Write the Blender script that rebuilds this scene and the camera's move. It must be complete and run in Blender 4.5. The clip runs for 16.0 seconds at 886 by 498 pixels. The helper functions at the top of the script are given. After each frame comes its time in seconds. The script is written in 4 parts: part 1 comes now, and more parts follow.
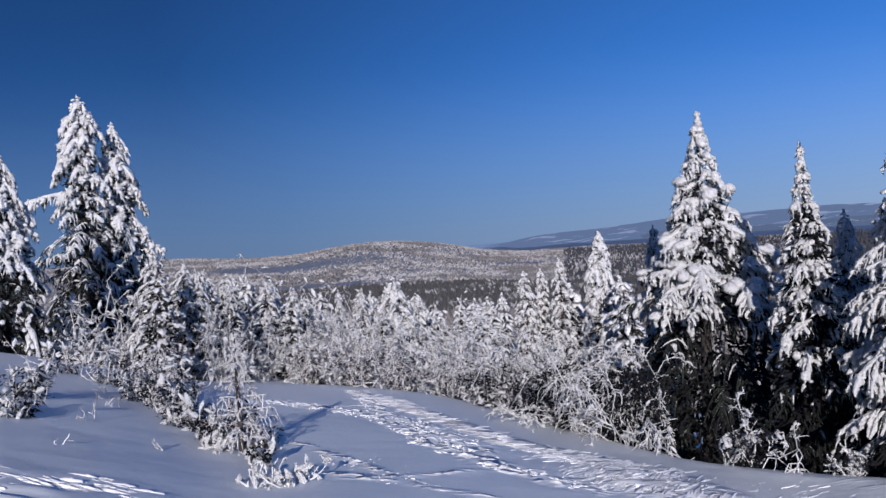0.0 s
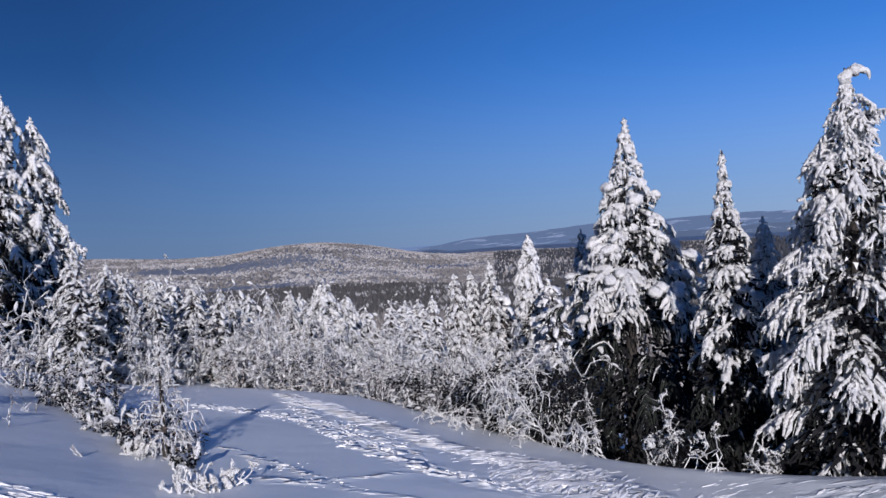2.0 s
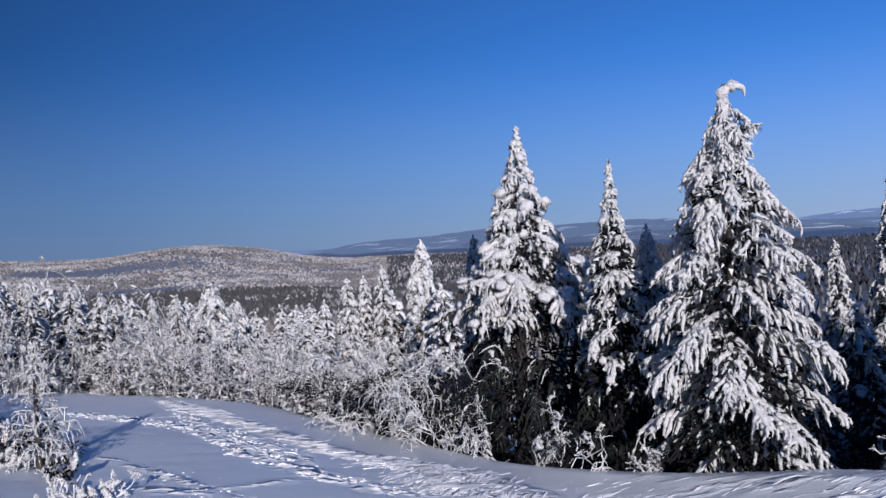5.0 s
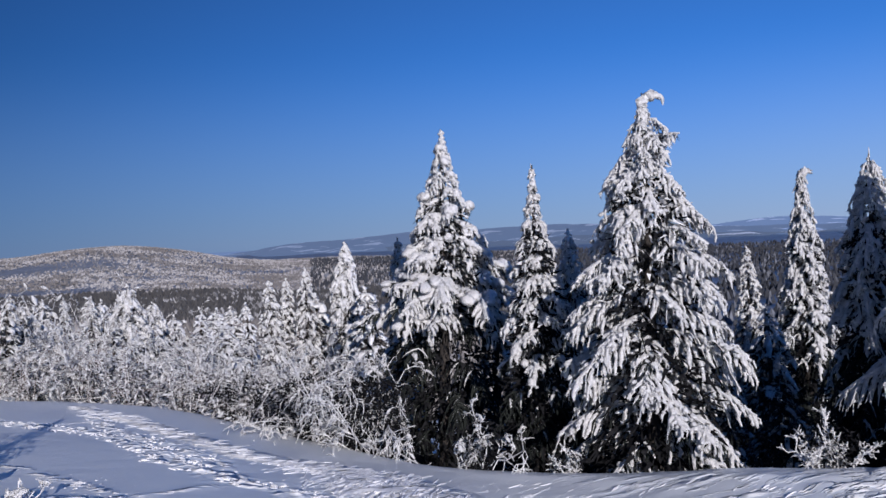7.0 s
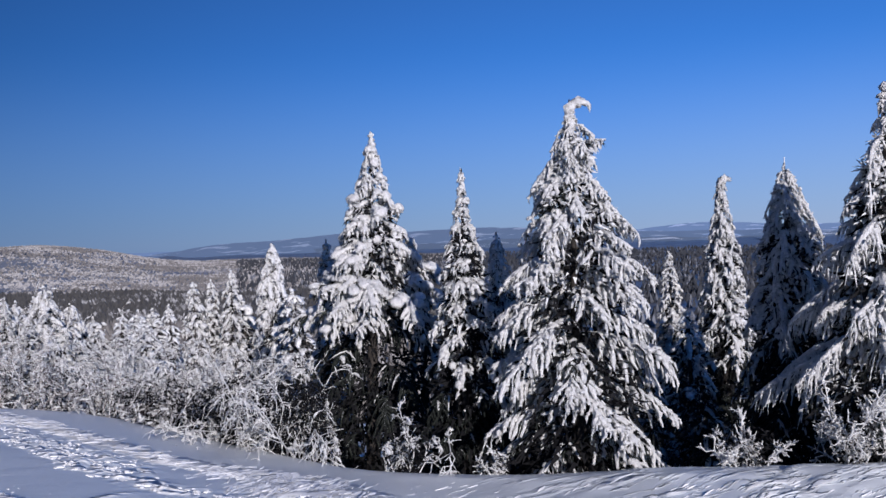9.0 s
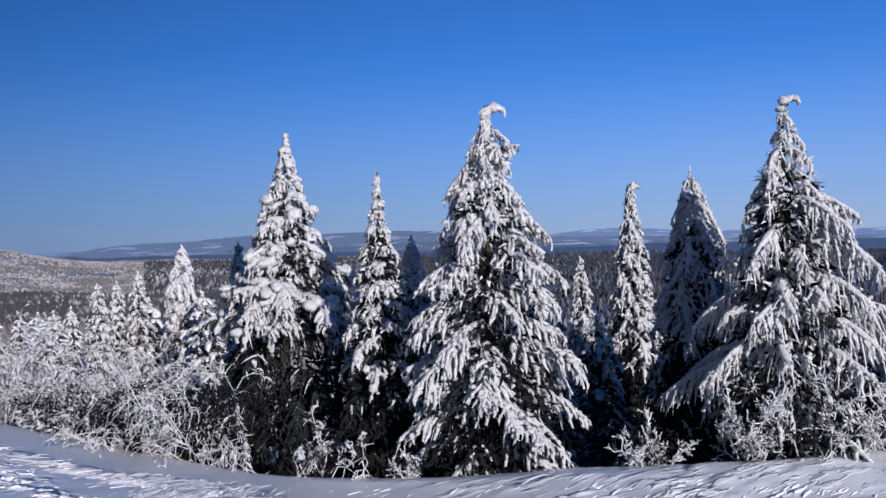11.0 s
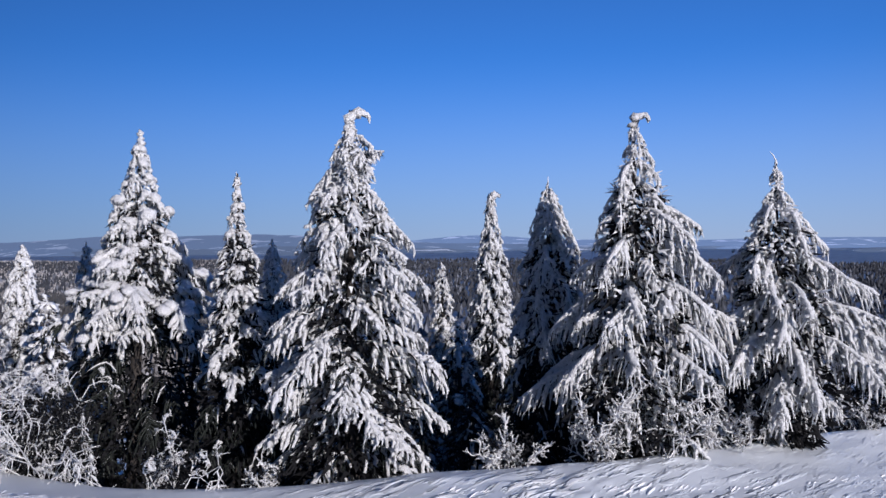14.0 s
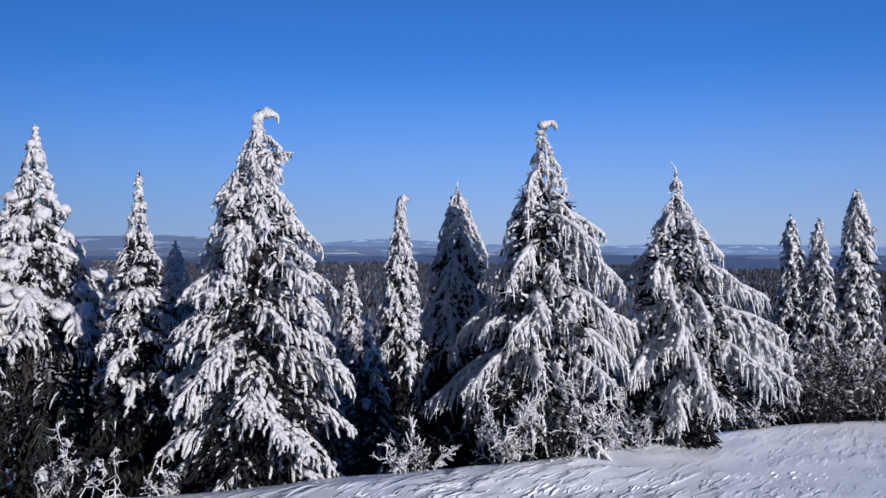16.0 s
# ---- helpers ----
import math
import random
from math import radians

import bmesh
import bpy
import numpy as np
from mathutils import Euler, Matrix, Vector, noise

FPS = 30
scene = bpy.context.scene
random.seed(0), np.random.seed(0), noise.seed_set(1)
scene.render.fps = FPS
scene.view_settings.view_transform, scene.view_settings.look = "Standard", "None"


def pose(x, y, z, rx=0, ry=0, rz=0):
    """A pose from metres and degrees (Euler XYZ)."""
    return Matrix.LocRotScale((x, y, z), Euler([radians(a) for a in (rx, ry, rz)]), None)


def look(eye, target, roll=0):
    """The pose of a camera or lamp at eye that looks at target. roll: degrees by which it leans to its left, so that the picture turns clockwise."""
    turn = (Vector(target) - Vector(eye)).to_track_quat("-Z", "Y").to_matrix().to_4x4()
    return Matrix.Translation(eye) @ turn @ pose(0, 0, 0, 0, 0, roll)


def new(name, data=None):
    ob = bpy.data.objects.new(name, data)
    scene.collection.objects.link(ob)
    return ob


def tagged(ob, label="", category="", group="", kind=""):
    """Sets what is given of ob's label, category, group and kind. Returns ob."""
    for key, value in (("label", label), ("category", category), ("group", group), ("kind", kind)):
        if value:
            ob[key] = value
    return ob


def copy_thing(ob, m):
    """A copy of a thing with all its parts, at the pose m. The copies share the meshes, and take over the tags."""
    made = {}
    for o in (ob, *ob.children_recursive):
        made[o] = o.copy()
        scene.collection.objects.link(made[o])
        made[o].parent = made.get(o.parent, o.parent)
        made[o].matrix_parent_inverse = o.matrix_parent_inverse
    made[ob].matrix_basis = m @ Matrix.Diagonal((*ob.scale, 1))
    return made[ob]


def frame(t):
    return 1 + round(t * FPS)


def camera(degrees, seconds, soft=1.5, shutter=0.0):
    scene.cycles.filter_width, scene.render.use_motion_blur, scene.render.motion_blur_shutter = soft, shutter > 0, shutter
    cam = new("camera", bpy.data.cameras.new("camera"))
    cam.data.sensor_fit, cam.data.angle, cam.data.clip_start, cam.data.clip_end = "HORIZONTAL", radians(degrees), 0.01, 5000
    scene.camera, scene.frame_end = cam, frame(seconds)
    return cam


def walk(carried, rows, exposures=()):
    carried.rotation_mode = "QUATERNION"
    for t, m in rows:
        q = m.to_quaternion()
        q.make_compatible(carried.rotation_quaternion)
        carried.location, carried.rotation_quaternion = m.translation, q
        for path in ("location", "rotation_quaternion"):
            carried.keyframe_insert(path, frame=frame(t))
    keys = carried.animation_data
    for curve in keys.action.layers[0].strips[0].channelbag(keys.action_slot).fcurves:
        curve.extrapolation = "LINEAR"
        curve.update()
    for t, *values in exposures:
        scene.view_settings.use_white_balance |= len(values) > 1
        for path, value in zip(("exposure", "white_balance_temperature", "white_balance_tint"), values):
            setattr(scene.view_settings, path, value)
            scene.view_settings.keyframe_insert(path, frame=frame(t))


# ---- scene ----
cam = camera(54.8, 16.0, soft=1.5)

# seconds, yaw, pitch, roll: a pan on a tripod that is not quite level
PAN = [
    (0, 0.00, -0.55, 4.33),
    (0.5, -1.14, -0.59, 4.20),
    (1, -2.32, -0.63, 4.08),
    (1.5, -3.59, -0.67, 3.87),
    (2, -4.64, -0.70, 3.80),
    (2.5, -5.64, -0.73, 3.76),
    (3, -6.65, -0.75, 3.63),
    (3.5, -7.78, -0.77, 3.47),
    (4, -9.12, -0.80, 3.40),
    (6.5, -15.60, -0.89, 2.77),
    (7, -16.87, -0.90, 2.62),
    (7.5, -18.23, -0.92, 2.47),
    (8, -19.29, -0.91, 2.34),
    (8.5, -20.19, -0.92, 2.23),
    (9, -21.62, -0.92, 2.07),
    (9.5, -23.14, -0.91, 1.95),
    (12, -30.24, -0.82, 1.09),
    (12.5, -31.83, -0.78, 0.94),
    (13, -33.28, -0.75, 0.78),
    (13.5, -34.91, -0.70, 0.61),
    (14, -36.47, -0.65, 0.47),
    (14.5, -37.68, -0.61, 0.32),
    (15, -39.22, -0.55, 0.18),
    (15.5, -40.94, -0.49, -0.01),
    (16, -42.55, -0.42, -0.19),
]
walk(cam, [(t, pose(0, 0, 0, 90 + pitch, roll, yaw)) for t, yaw, pitch, roll in PAN], [(0.0, -0.08, 5650, 13), (3.5, -0.02, 5640, 13), (7.0, -0.09, 5625, 13), (9.0, -0.06, 5620, 13), (13.0, -0.01, 5605, 13), (16.0, 0.01, 5600, 13)])

# ---- light ----
SUN_AZIMUTH, SUN_HEIGHT = 182.0, 17.0
TO_SUN = Vector((math.sin(radians(SUN_AZIMUTH)) * math.cos(radians(SUN_HEIGHT)),
                 math.cos(radians(SUN_AZIMUTH)) * math.cos(radians(SUN_HEIGHT)), math.sin(radians(SUN_HEIGHT))))
world = bpy.data.worlds.new("winter_sky")
scene.world = world
world.use_nodes = True
sky = world.node_tree.nodes.new("ShaderNodeTexSky")
sky.sky_type = "NISHITA"
sky.sun_disc = False
sky.sun_elevation, sky.sun_rotation = radians(SUN_HEIGHT), radians(SUN_AZIMUTH % 360)
sky.altitude, sky.air_density, sky.dust_density, sky.ozone_density = 2500, 1.0, 0.0, 9.0
world.node_tree.nodes["Background"].inputs["Strength"].default_value = 0.09
# winter haze that pales the sky all round the horizon
way = world.node_tree.nodes.new("ShaderNodeTexCoord")
split = world.node_tree.nodes.new("ShaderNodeSeparateXYZ")
world.node_tree.links.new(way.outputs["Generated"], split.inputs[0])
thin = world.node_tree.nodes.new("ShaderNodeMapRange")
thin.interpolation_type = "SMOOTHSTEP"
for key, value in (("From Min", -0.02), ("From Max", 0.22), ("To Min", 0.74), ("To Max", 0.0)):
    thin.inputs[key].default_value = value
world.node_tree.links.new(split.outputs["Z"], thin.inputs["Value"])
# the clear sky is deeper and the haze bluer towards the west
turned = world.node_tree.nodes.new("ShaderNodeVectorMath")
turned.operation = "DOT_PRODUCT"
turned.inputs[1].default_value = (math.sin(radians(100)), math.cos(radians(100)), 0)
world.node_tree.links.new(way.outputs["Generated"], turned.inputs[0])
deep = world.node_tree.nodes.new("ShaderNodeMapRange")
for key, value in (("From Min", -0.45), ("From Max", 0.75), ("To Min", 0.42), ("To Max", 1.45)):
    deep.inputs[key].default_value = value
world.node_tree.links.new(turned.outputs["Value"], deep.inputs["Value"])
dim = world.node_tree.nodes.new("ShaderNodeVectorMath")
dim.operation = "SCALE"
world.node_tree.links.new(sky.outputs[0], dim.inputs[0])
world.node_tree.links.new(deep.outputs[0], dim.inputs["Scale"])
east = world.node_tree.nodes.new("ShaderNodeMapRange")
east.inputs["From Min"].default_value, east.inputs["From Max"].default_value = -0.35, 0.6
world.node_tree.links.new(turned.outputs["Value"], east.inputs["Value"])
veil = world.node_tree.nodes.new("ShaderNodeMix")
veil.data_type = "RGBA"
veil.inputs[6].default_value, veil.inputs[7].default_value = (1.55, 2.2, 3.7, 1), (3.9, 4.25, 5.6, 1)
world.node_tree.links.new(east.outputs[0], veil.inputs[0])
haze = world.node_tree.nodes.new("ShaderNodeMix")
haze.data_type = "RGBA"
world.node_tree.links.new(thin.outputs[0], haze.inputs[0])
world.node_tree.links.new(dim.outputs[0], haze.inputs[6])
world.node_tree.links.new(veil.outputs[2], haze.inputs[7])
world.node_tree.links.new(haze.outputs[2], world.node_tree.nodes["Background"].inputs["Color"])

sun = new("sun", bpy.data.lights.new("sun", "SUN"))
sun.data.energy, sun.data.angle, sun.data.color = 5.0, radians(0.5), (1.0, 0.87, 0.74)
sun.matrix_world = look(TO_SUN * 60, (0, 0, 0))


# ---- materials ----
class Nodes:
    """A short way to write a node material."""

    def __init__(self, name):
        self.mat = bpy.data.materials.new(name)
        self.mat.use_nodes = True
        self.tree = self.mat.node_tree
        self.out = self.tree.nodes["Principled BSDF"]

    def add(self, kind, **inputs):
        n = self.tree.nodes.new(kind)
        for key, value in inputs.items():
            self.put(n, key.replace("_", " "), value)
        return n

    def put(self, n, key, value):
        if isinstance(value, bpy.types.NodeSocket):
            self.tree.links.new(value, n.inputs[key])
        else:
            n.inputs[key].default_value = value

    def noise(self, where, scale, detail=3.0, rough=0.55):
        n = self.add("ShaderNodeTexNoise", Scale=scale, Detail=detail, Roughness=rough)
        self.put(n, "Vector", where)
        return n.outputs["Fac"]

    def ramp(self, value, a, b, ca=0.0, cb=1.0):
        n = self.add("ShaderNodeMapRange")
        for key, v in (("Value", value), ("From Min", a), ("From Max", b), ("To Min", ca), ("To Max", cb)):
            self.put(n, key, v)
        return n.outputs[0]

    def math(self, op, a, b=0.0):
        n = self.tree.nodes.new("ShaderNodeMath")
        n.operation = op
        for i, v in enumerate((a, b)):
            self.put(n, i, v)
        return n.outputs[0]

    def mix(self, fac, a, b):
        n = self.tree.nodes.new("ShaderNodeMix")
        n.data_type = "RGBA"
        for i, v in ((0, fac), (6, a), (7, b)):
            self.put(n, i, v)
        return n.outputs[2]

    def bump(self, height, strength, distance):
        n = self.add("ShaderNodeBump", Strength=strength, Distance=distance, Height=height)
        self.put(self.out, "Normal", n.outputs[0])

    def where(self):
        return self.tree.nodes.new("ShaderNodeTexCoord").outputs["Object"]

    def upward(self):
        g = self.tree.nodes.new("ShaderNodeNewGeometry")
        s = self.tree.nodes.new("ShaderNodeSeparateXYZ")
        self.tree.links.new(g.outputs["Normal"], s.inputs[0])
        return s.outputs["Z"], g.outputs["Random Per Island"]


def make_snow_load():
    m = Nodes("snow_on_boughs")
    at = m.where()
    fine, big = m.noise(at, 48, 4, 0.65), m.noise(at, 13, 3)
    up, island = m.upward()
    tone = m.mix(m.ramp(big, 0.3, 0.7), (0.86, 0.86, 0.865, 1), (0.94, 0.94, 0.94, 1))
    # dark needle tips show through the snow
    tips = m.ramp(m.noise(at, 34, 2, 0.7), 0.46, 0.6)
    tips = m.math("MULTIPLY", tips, m.ramp(up, -0.15, -0.7))
    poke = m.math("MULTIPLY", m.ramp(m.noise(at, 36, 3, 0.7), 0.52, 0.6), m.ramp(m.noise(at, 5, 2), 0.35, 0.65, 0.25, 1.0))
    tips = m.math("MAXIMUM", tips, m.math("MULTIPLY", poke, 0.35))
    m.put(m.out, "Base Color", m.mix(tips, tone, (0.06, 0.06, 0.05, 1)))
    m.put(m.out, "Roughness", 0.65)
    m.bump(m.math("ADD", m.math("MULTIPLY", big, 1.6), m.math("MULTIPLY", fine, 1.3)), 0.9, 0.05)
    return m.mat


def make_needles():
    m = Nodes("spruce_needles")
    at = m.where()
    up, island = m.upward()
    base = m.mix(island, (0.018, 0.021, 0.02, 1), (0.036, 0.041, 0.036, 1))
    frost = m.math("ADD", m.ramp(m.noise(at, 22, 3, 0.7), 0.5, 0.8, -0.3, 0.6), m.ramp(up, -0.2, 1.0, -0.2, 0.5))
    frost = m.math("ADD", frost, m.ramp(island, 0.0, 1.0, -0.25, 0.2))
    frost = m.ramp(frost, 0.3, 0.75)
    m.put(m.out, "Base Color", m.mix(frost, base, (0.72, 0.73, 0.75, 1)))
    m.put(m.out, "Roughness", 0.8)
    m.put(m.out, "Specular IOR Level", 0.1)
    m.bump(m.noise(at, 60, 2), 0.6, 0.02)
    return m.mat


def make_rime(name, wood, cover, through_light=0.0):
    """Twigs in rime: white above and on the windward side, bare wood below; thin rime lets light through."""
    m = Nodes(name)
    at = m.where()
    up, island = m.upward()
    f = m.math("ADD", m.ramp(up, -0.8, 0.4, -0.35, 0.35), m.ramp(m.noise(at, 14, 3, 0.7), 0.3, 0.7, -0.3, 0.3))
    f = m.math("ADD", f, m.ramp(island, 0, 1, -0.35, 0.35))
    f = m.ramp(f, -cover, 0.25 - cover)
    tone = m.mix(f, wood, (0.85, 0.85, 0.85, 1))
    m.put(m.out, "Base Color", tone)
    m.put(m.out, "Roughness", 0.7)
    if through_light:
        soft = m.add("ShaderNodeBsdfTranslucent", Color=tone)
        both = m.add("ShaderNodeMixShader", Fac=through_light)
        m.tree.links.new(m.out.outputs[0], both.inputs[1])
        m.tree.links.new(soft.outputs[0], both.inputs[2])
        m.tree.links.new(both.outputs[0], m.tree.nodes["Material Output"].inputs["Surface"])
    return m.mat


def make_shade_fill():
    # near-black filling: the shade inside crowns and shrubs put into the colour
    m = Nodes("inner_shade_fill")
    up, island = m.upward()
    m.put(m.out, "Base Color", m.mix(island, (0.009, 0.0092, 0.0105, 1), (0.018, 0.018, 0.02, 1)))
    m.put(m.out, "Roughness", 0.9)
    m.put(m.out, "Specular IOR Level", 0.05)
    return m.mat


def make_bark():
    m = Nodes("spruce_bark")
    at = m.where()
    n = m.noise(at, 18, 4)
    m.put(m.out, "Base Color", m.mix(n, (0.018, 0.016, 0.014, 1), (0.06, 0.05, 0.045, 1)))
    m.put(m.out, "Roughness", 0.9)
    m.bump(n, 0.8, 0.03)
    return m.mat


def make_ground():
    m = Nodes("wind_packed_snow")
    at = m.where()
    grain, drift, wide = m.noise(at, 30, 4, 0.6), m.noise(at, 1.3, 3, 0.5), m.noise(at, 0.35, 3)
    tone = m.mix(wide, (0.77, 0.81, 0.84, 1), (0.83, 0.865, 0.885, 1))
    tone = m.mix(m.ramp(grain, 0.58, 0.8, 0.0, 0.5), tone, (0.9, 0.9, 0.9, 1))
    a = m.tree.nodes.new("ShaderNodeAttribute")
    a.attribute_name = "wooded"
    a_wood = a.outputs["Fac"]
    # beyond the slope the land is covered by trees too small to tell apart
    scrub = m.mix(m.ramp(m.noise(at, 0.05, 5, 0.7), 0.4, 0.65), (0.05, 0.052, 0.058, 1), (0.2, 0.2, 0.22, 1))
    mask = []
    for key in ("trodden", "combed", "scoured"):
        a = m.tree.nodes.new("ShaderNodeAttribute")
        a.attribute_name = key
        mask.append(a.outputs["Fac"])
    # boot marks: crumbled clods of broken snow
    clods = m.add("ShaderNodeTexVoronoi", Scale=6.5, Randomness=1.0)
    clods.feature = "SMOOTH_F1"
    m.put(clods, "Vector", at)
    broken = m.ramp(m.noise(at, 2.6, 2), 0.4, 0.55, 0.15, 1.0)
    pit = m.math("MULTIPLY", m.math("MULTIPLY", m.ramp(clods.outputs["Distance"], 0.55, 0.2), broken), mask[0])
    # wind-carved ribs
    turn = m.tree.nodes.new("ShaderNodeMapping")
    turn.vector_type = "TEXTURE"
    turn.inputs["Rotation"].default_value = (0, 0, radians(33))
    turn.inputs["Scale"].default_value = (0.5, 0.115, 1.0)
    m.tree.links.new(at, turn.inputs[0])
    ribs = m.ramp(m.noise(turn.outputs[0], 1.0, 2, 0.5), 0.37, 0.49)
    rib = m.math("MULTIPLY", m.math("MULTIPLY", ribs, m.ramp(m.noise(at, 0.8, 3), 0.3, 0.5, 0.4, 1.1)), mask[1])
    # long low streaks where wind sweeps the brow
    sweep = m.tree.nodes.new("ShaderNodeMapping")
    sweep.vector_type = "TEXTURE"
    sweep.inputs["Rotation"].default_value = (0, 0, radians(14))
    sweep.inputs["Scale"].default_value = (0.85, 0.2, 1.0)
    m.tree.links.new(at, sweep.inputs[0])
    streak = m.math("MULTIPLY", m.math("MULTIPLY", m.ramp(m.noise(sweep.outputs[0], 1.0, 3, 0.6), 0.5, 0.62), m.ramp(m.noise(at, 0.9, 3), 0.4, 0.56, 0.1, 1.0)), mask[2])
    # broken snow is whiter than the glazed crust round it
    fresh = m.ramp(m.math("ADD", m.math("MULTIPLY", pit, 1.8), m.math("ADD", m.math("MULTIPLY", rib, 0.9), m.math("MULTIPLY", streak, 0.5))), 0.12, 0.55)
    tone = m.mix(fresh, tone, (0.9, 0.9, 0.9, 1))
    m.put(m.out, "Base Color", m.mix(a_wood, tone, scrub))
    m.put(m.out, "Roughness", m.ramp(fresh, 0, 1, 0.42, 0.8))
    low = m.math("ADD", m.math("MULTIPLY", drift, 0.22), m.math("MULTIPLY", grain, 0.025))
    high = m.math("ADD", m.math("MULTIPLY", pit, 1.3), m.math("ADD", m.math("MULTIPLY", rib, 1.6), m.math("MULTIPLY", streak, 1.2)))
    m.bump(m.math("ADD", low, high), 1.0, 0.1)
    return m.mat


def make_far_trees(name, wood, frost, cover):
    m = Nodes(name)
    at = m.where()
    up, island = m.upward()
    f = m.math("ADD", m.ramp(up, -0.2, 1.0, -0.3, 0.3), m.ramp(island, 0, 1, -0.4, 0.4))
    f = m.math("ADD", f, m.ramp(m.noise(at, 0.014, 4, 0.65), 0.38, 0.62, -0.5, 0.35))
    f = m.ramp(f, -cover, 0.3 - cover)
    m.put(m.out, "Base Color", m.mix(f, wood, frost))
    m.put(m.out, "Roughness", 0.85)
    return m.mat


def make_distance(name, wood, field, haze_blue, haze_glow):
    """Far land whose blue winter haze is put into the material as emission."""
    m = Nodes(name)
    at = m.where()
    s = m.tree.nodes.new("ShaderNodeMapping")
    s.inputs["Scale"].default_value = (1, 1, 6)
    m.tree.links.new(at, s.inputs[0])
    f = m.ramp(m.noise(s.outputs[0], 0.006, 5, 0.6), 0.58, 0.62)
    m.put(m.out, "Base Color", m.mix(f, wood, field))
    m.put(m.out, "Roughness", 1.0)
    # distance haze painted on as a flat blue emission
    m.put(m.out, "Emission Color", haze_blue)
    m.put(m.out, "Emission Strength", haze_glow)
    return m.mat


def make_loose():
    m = Nodes("loose_white_snow")
    at = m.where()
    grain, big = m.noise(at, 60, 4, 0.6), m.noise(at, 9, 3)
    m.put(m.out, "Base Color", m.mix(big, (0.84, 0.845, 0.86, 1), (0.92, 0.92, 0.92, 1)))
    m.put(m.out, "Roughness", 0.7)
    m.bump(m.math("ADD", big, m.math("MULTIPLY", grain, 0.4)), 0.7, 0.02)
    return m.mat


LOOSE = make_loose()
SNOW, NEEDLES, BARK, GROUND, SHADE_FILL = make_snow_load(), make_needles(), make_bark(), make_ground(), make_shade_fill()
RIME = make_rime("rimed_twigs", (0.06, 0.045, 0.04, 1), -0.02)
RIME_THICK = make_rime("thickly_rimed_twigs", (0.07, 0.05, 0.045, 1), 0.22, 0.2)
RIME_CLOTTED = make_rime("clotted_twigs", (0.08, 0.06, 0.05, 1), 0.44, 0.2)
RIME_NEEDLES = make_rime("rimed_needles", (0.1, 0.095, 0.08, 1), 0.75, 0.25)
RIME_PALE = make_rime("pale_rimed_twigs", (0.12, 0.09, 0.075, 1), 0.48, 0.3)
RIME_DARK = make_rime("sparsely_rimed_twigs", (0.045, 0.036, 0.032, 1), -0.26)
RIME_BROWN = make_rime("rimed_brown_twigs", (0.12, 0.075, 0.055, 1), 0.12)
RIME_WHITE = make_rime("rime_white_twigs", (0.3, 0.25, 0.22, 1), 0.8, 0.4)
RIME_THIN = make_rime("thinly_rimed_stalks", (0.1, 0.07, 0.05, 1), 0.0)
WHITE_WOOD = make_far_trees("frosted_far_wood", (0.16, 0.15, 0.145, 1), (0.38, 0.365, 0.36, 1), 0.05)
DARK_WOOD = make_far_trees("dark_far_wood", (0.03, 0.033, 0.042, 1), (0.15, 0.16, 0.19, 1), -0.15)
BARE_WOOD = make_far_trees("bare_far_wood", (0.05, 0.049, 0.05, 1), (0.3, 0.3, 0.31, 1), -0.25)


# ---- meshes from arrays ----
def mesh_of(name, pieces, material, smooth=True):
    """One mesh from (vertices, faces) pairs, whose faces are rows of three or four corners."""
    me = bpy.data.meshes.new(name)
    verts, loops, sizes, base = [], [], [], 0
    for v, f in pieces:
        verts.append(np.asarray(v, float).reshape(-1, 3))
        f = np.asarray(f, int)
        loops.append((f + base).ravel())
        sizes.append(np.full(len(f), f.shape[1]))
        base += len(verts[-1])
    verts, loops, sizes = np.concatenate(verts), np.concatenate(loops), np.concatenate(sizes)
    me.vertices.add(len(verts))
    me.vertices.foreach_set("co", verts.ravel())
    me.loops.add(len(loops))
    me.loops.foreach_set("vertex_index", loops.astype(np.int32))
    me.polygons.add(len(sizes))
    me.polygons.foreach_set("loop_start", (np.cumsum(sizes) - sizes).astype(np.int32))
    me.polygons.foreach_set("use_smooth", np.full(len(sizes), smooth))
    me.update(calc_edges=True)
    me.materials.append(material)
    return me


def part(name, pieces, material, parent, label="", smooth=True):
    ob = new(name, mesh_of(name, pieces, material, smooth))
    ob.parent = parent
    return tagged(ob, label)


def tubes(path, radius, sides, flat=1.0):
    """Tubes along n paths of k points each: (n, k, 3) and (n, k)."""
    path, radius = np.asarray(path, float), np.asarray(radius, float)
    n, k = radius.shape
    along = np.gradient(path, axis=1)
    along /= np.linalg.norm(along, axis=2, keepdims=True) + 1e-9
    side = np.cross(along, (0.02, 0.03, 1.0))
    side /= np.linalg.norm(side, axis=2, keepdims=True) + 1e-9
    up = np.cross(side, along)
    a = np.arange(sides) / sides * 2 * np.pi + 0.3
    ring = (side[:, :, None] * np.cos(a)[None, None, :, None] + flat * up[:, :, None] * np.sin(a)[None, None, :, None])
    verts = path[:, :, None] + ring * radius[:, :, None, None]
    i = np.arange(n)[:, None, None] * k * sides + np.arange(k - 1)[None, :, None] * sides
    j = np.arange(sides)[None, None]
    j2 = (j + 1) % sides
    faces = np.stack([i + j, i + j2, i + sides + j2, i + sides + j], -1).reshape(-1, 4)
    return verts.reshape(-1, 3), faces


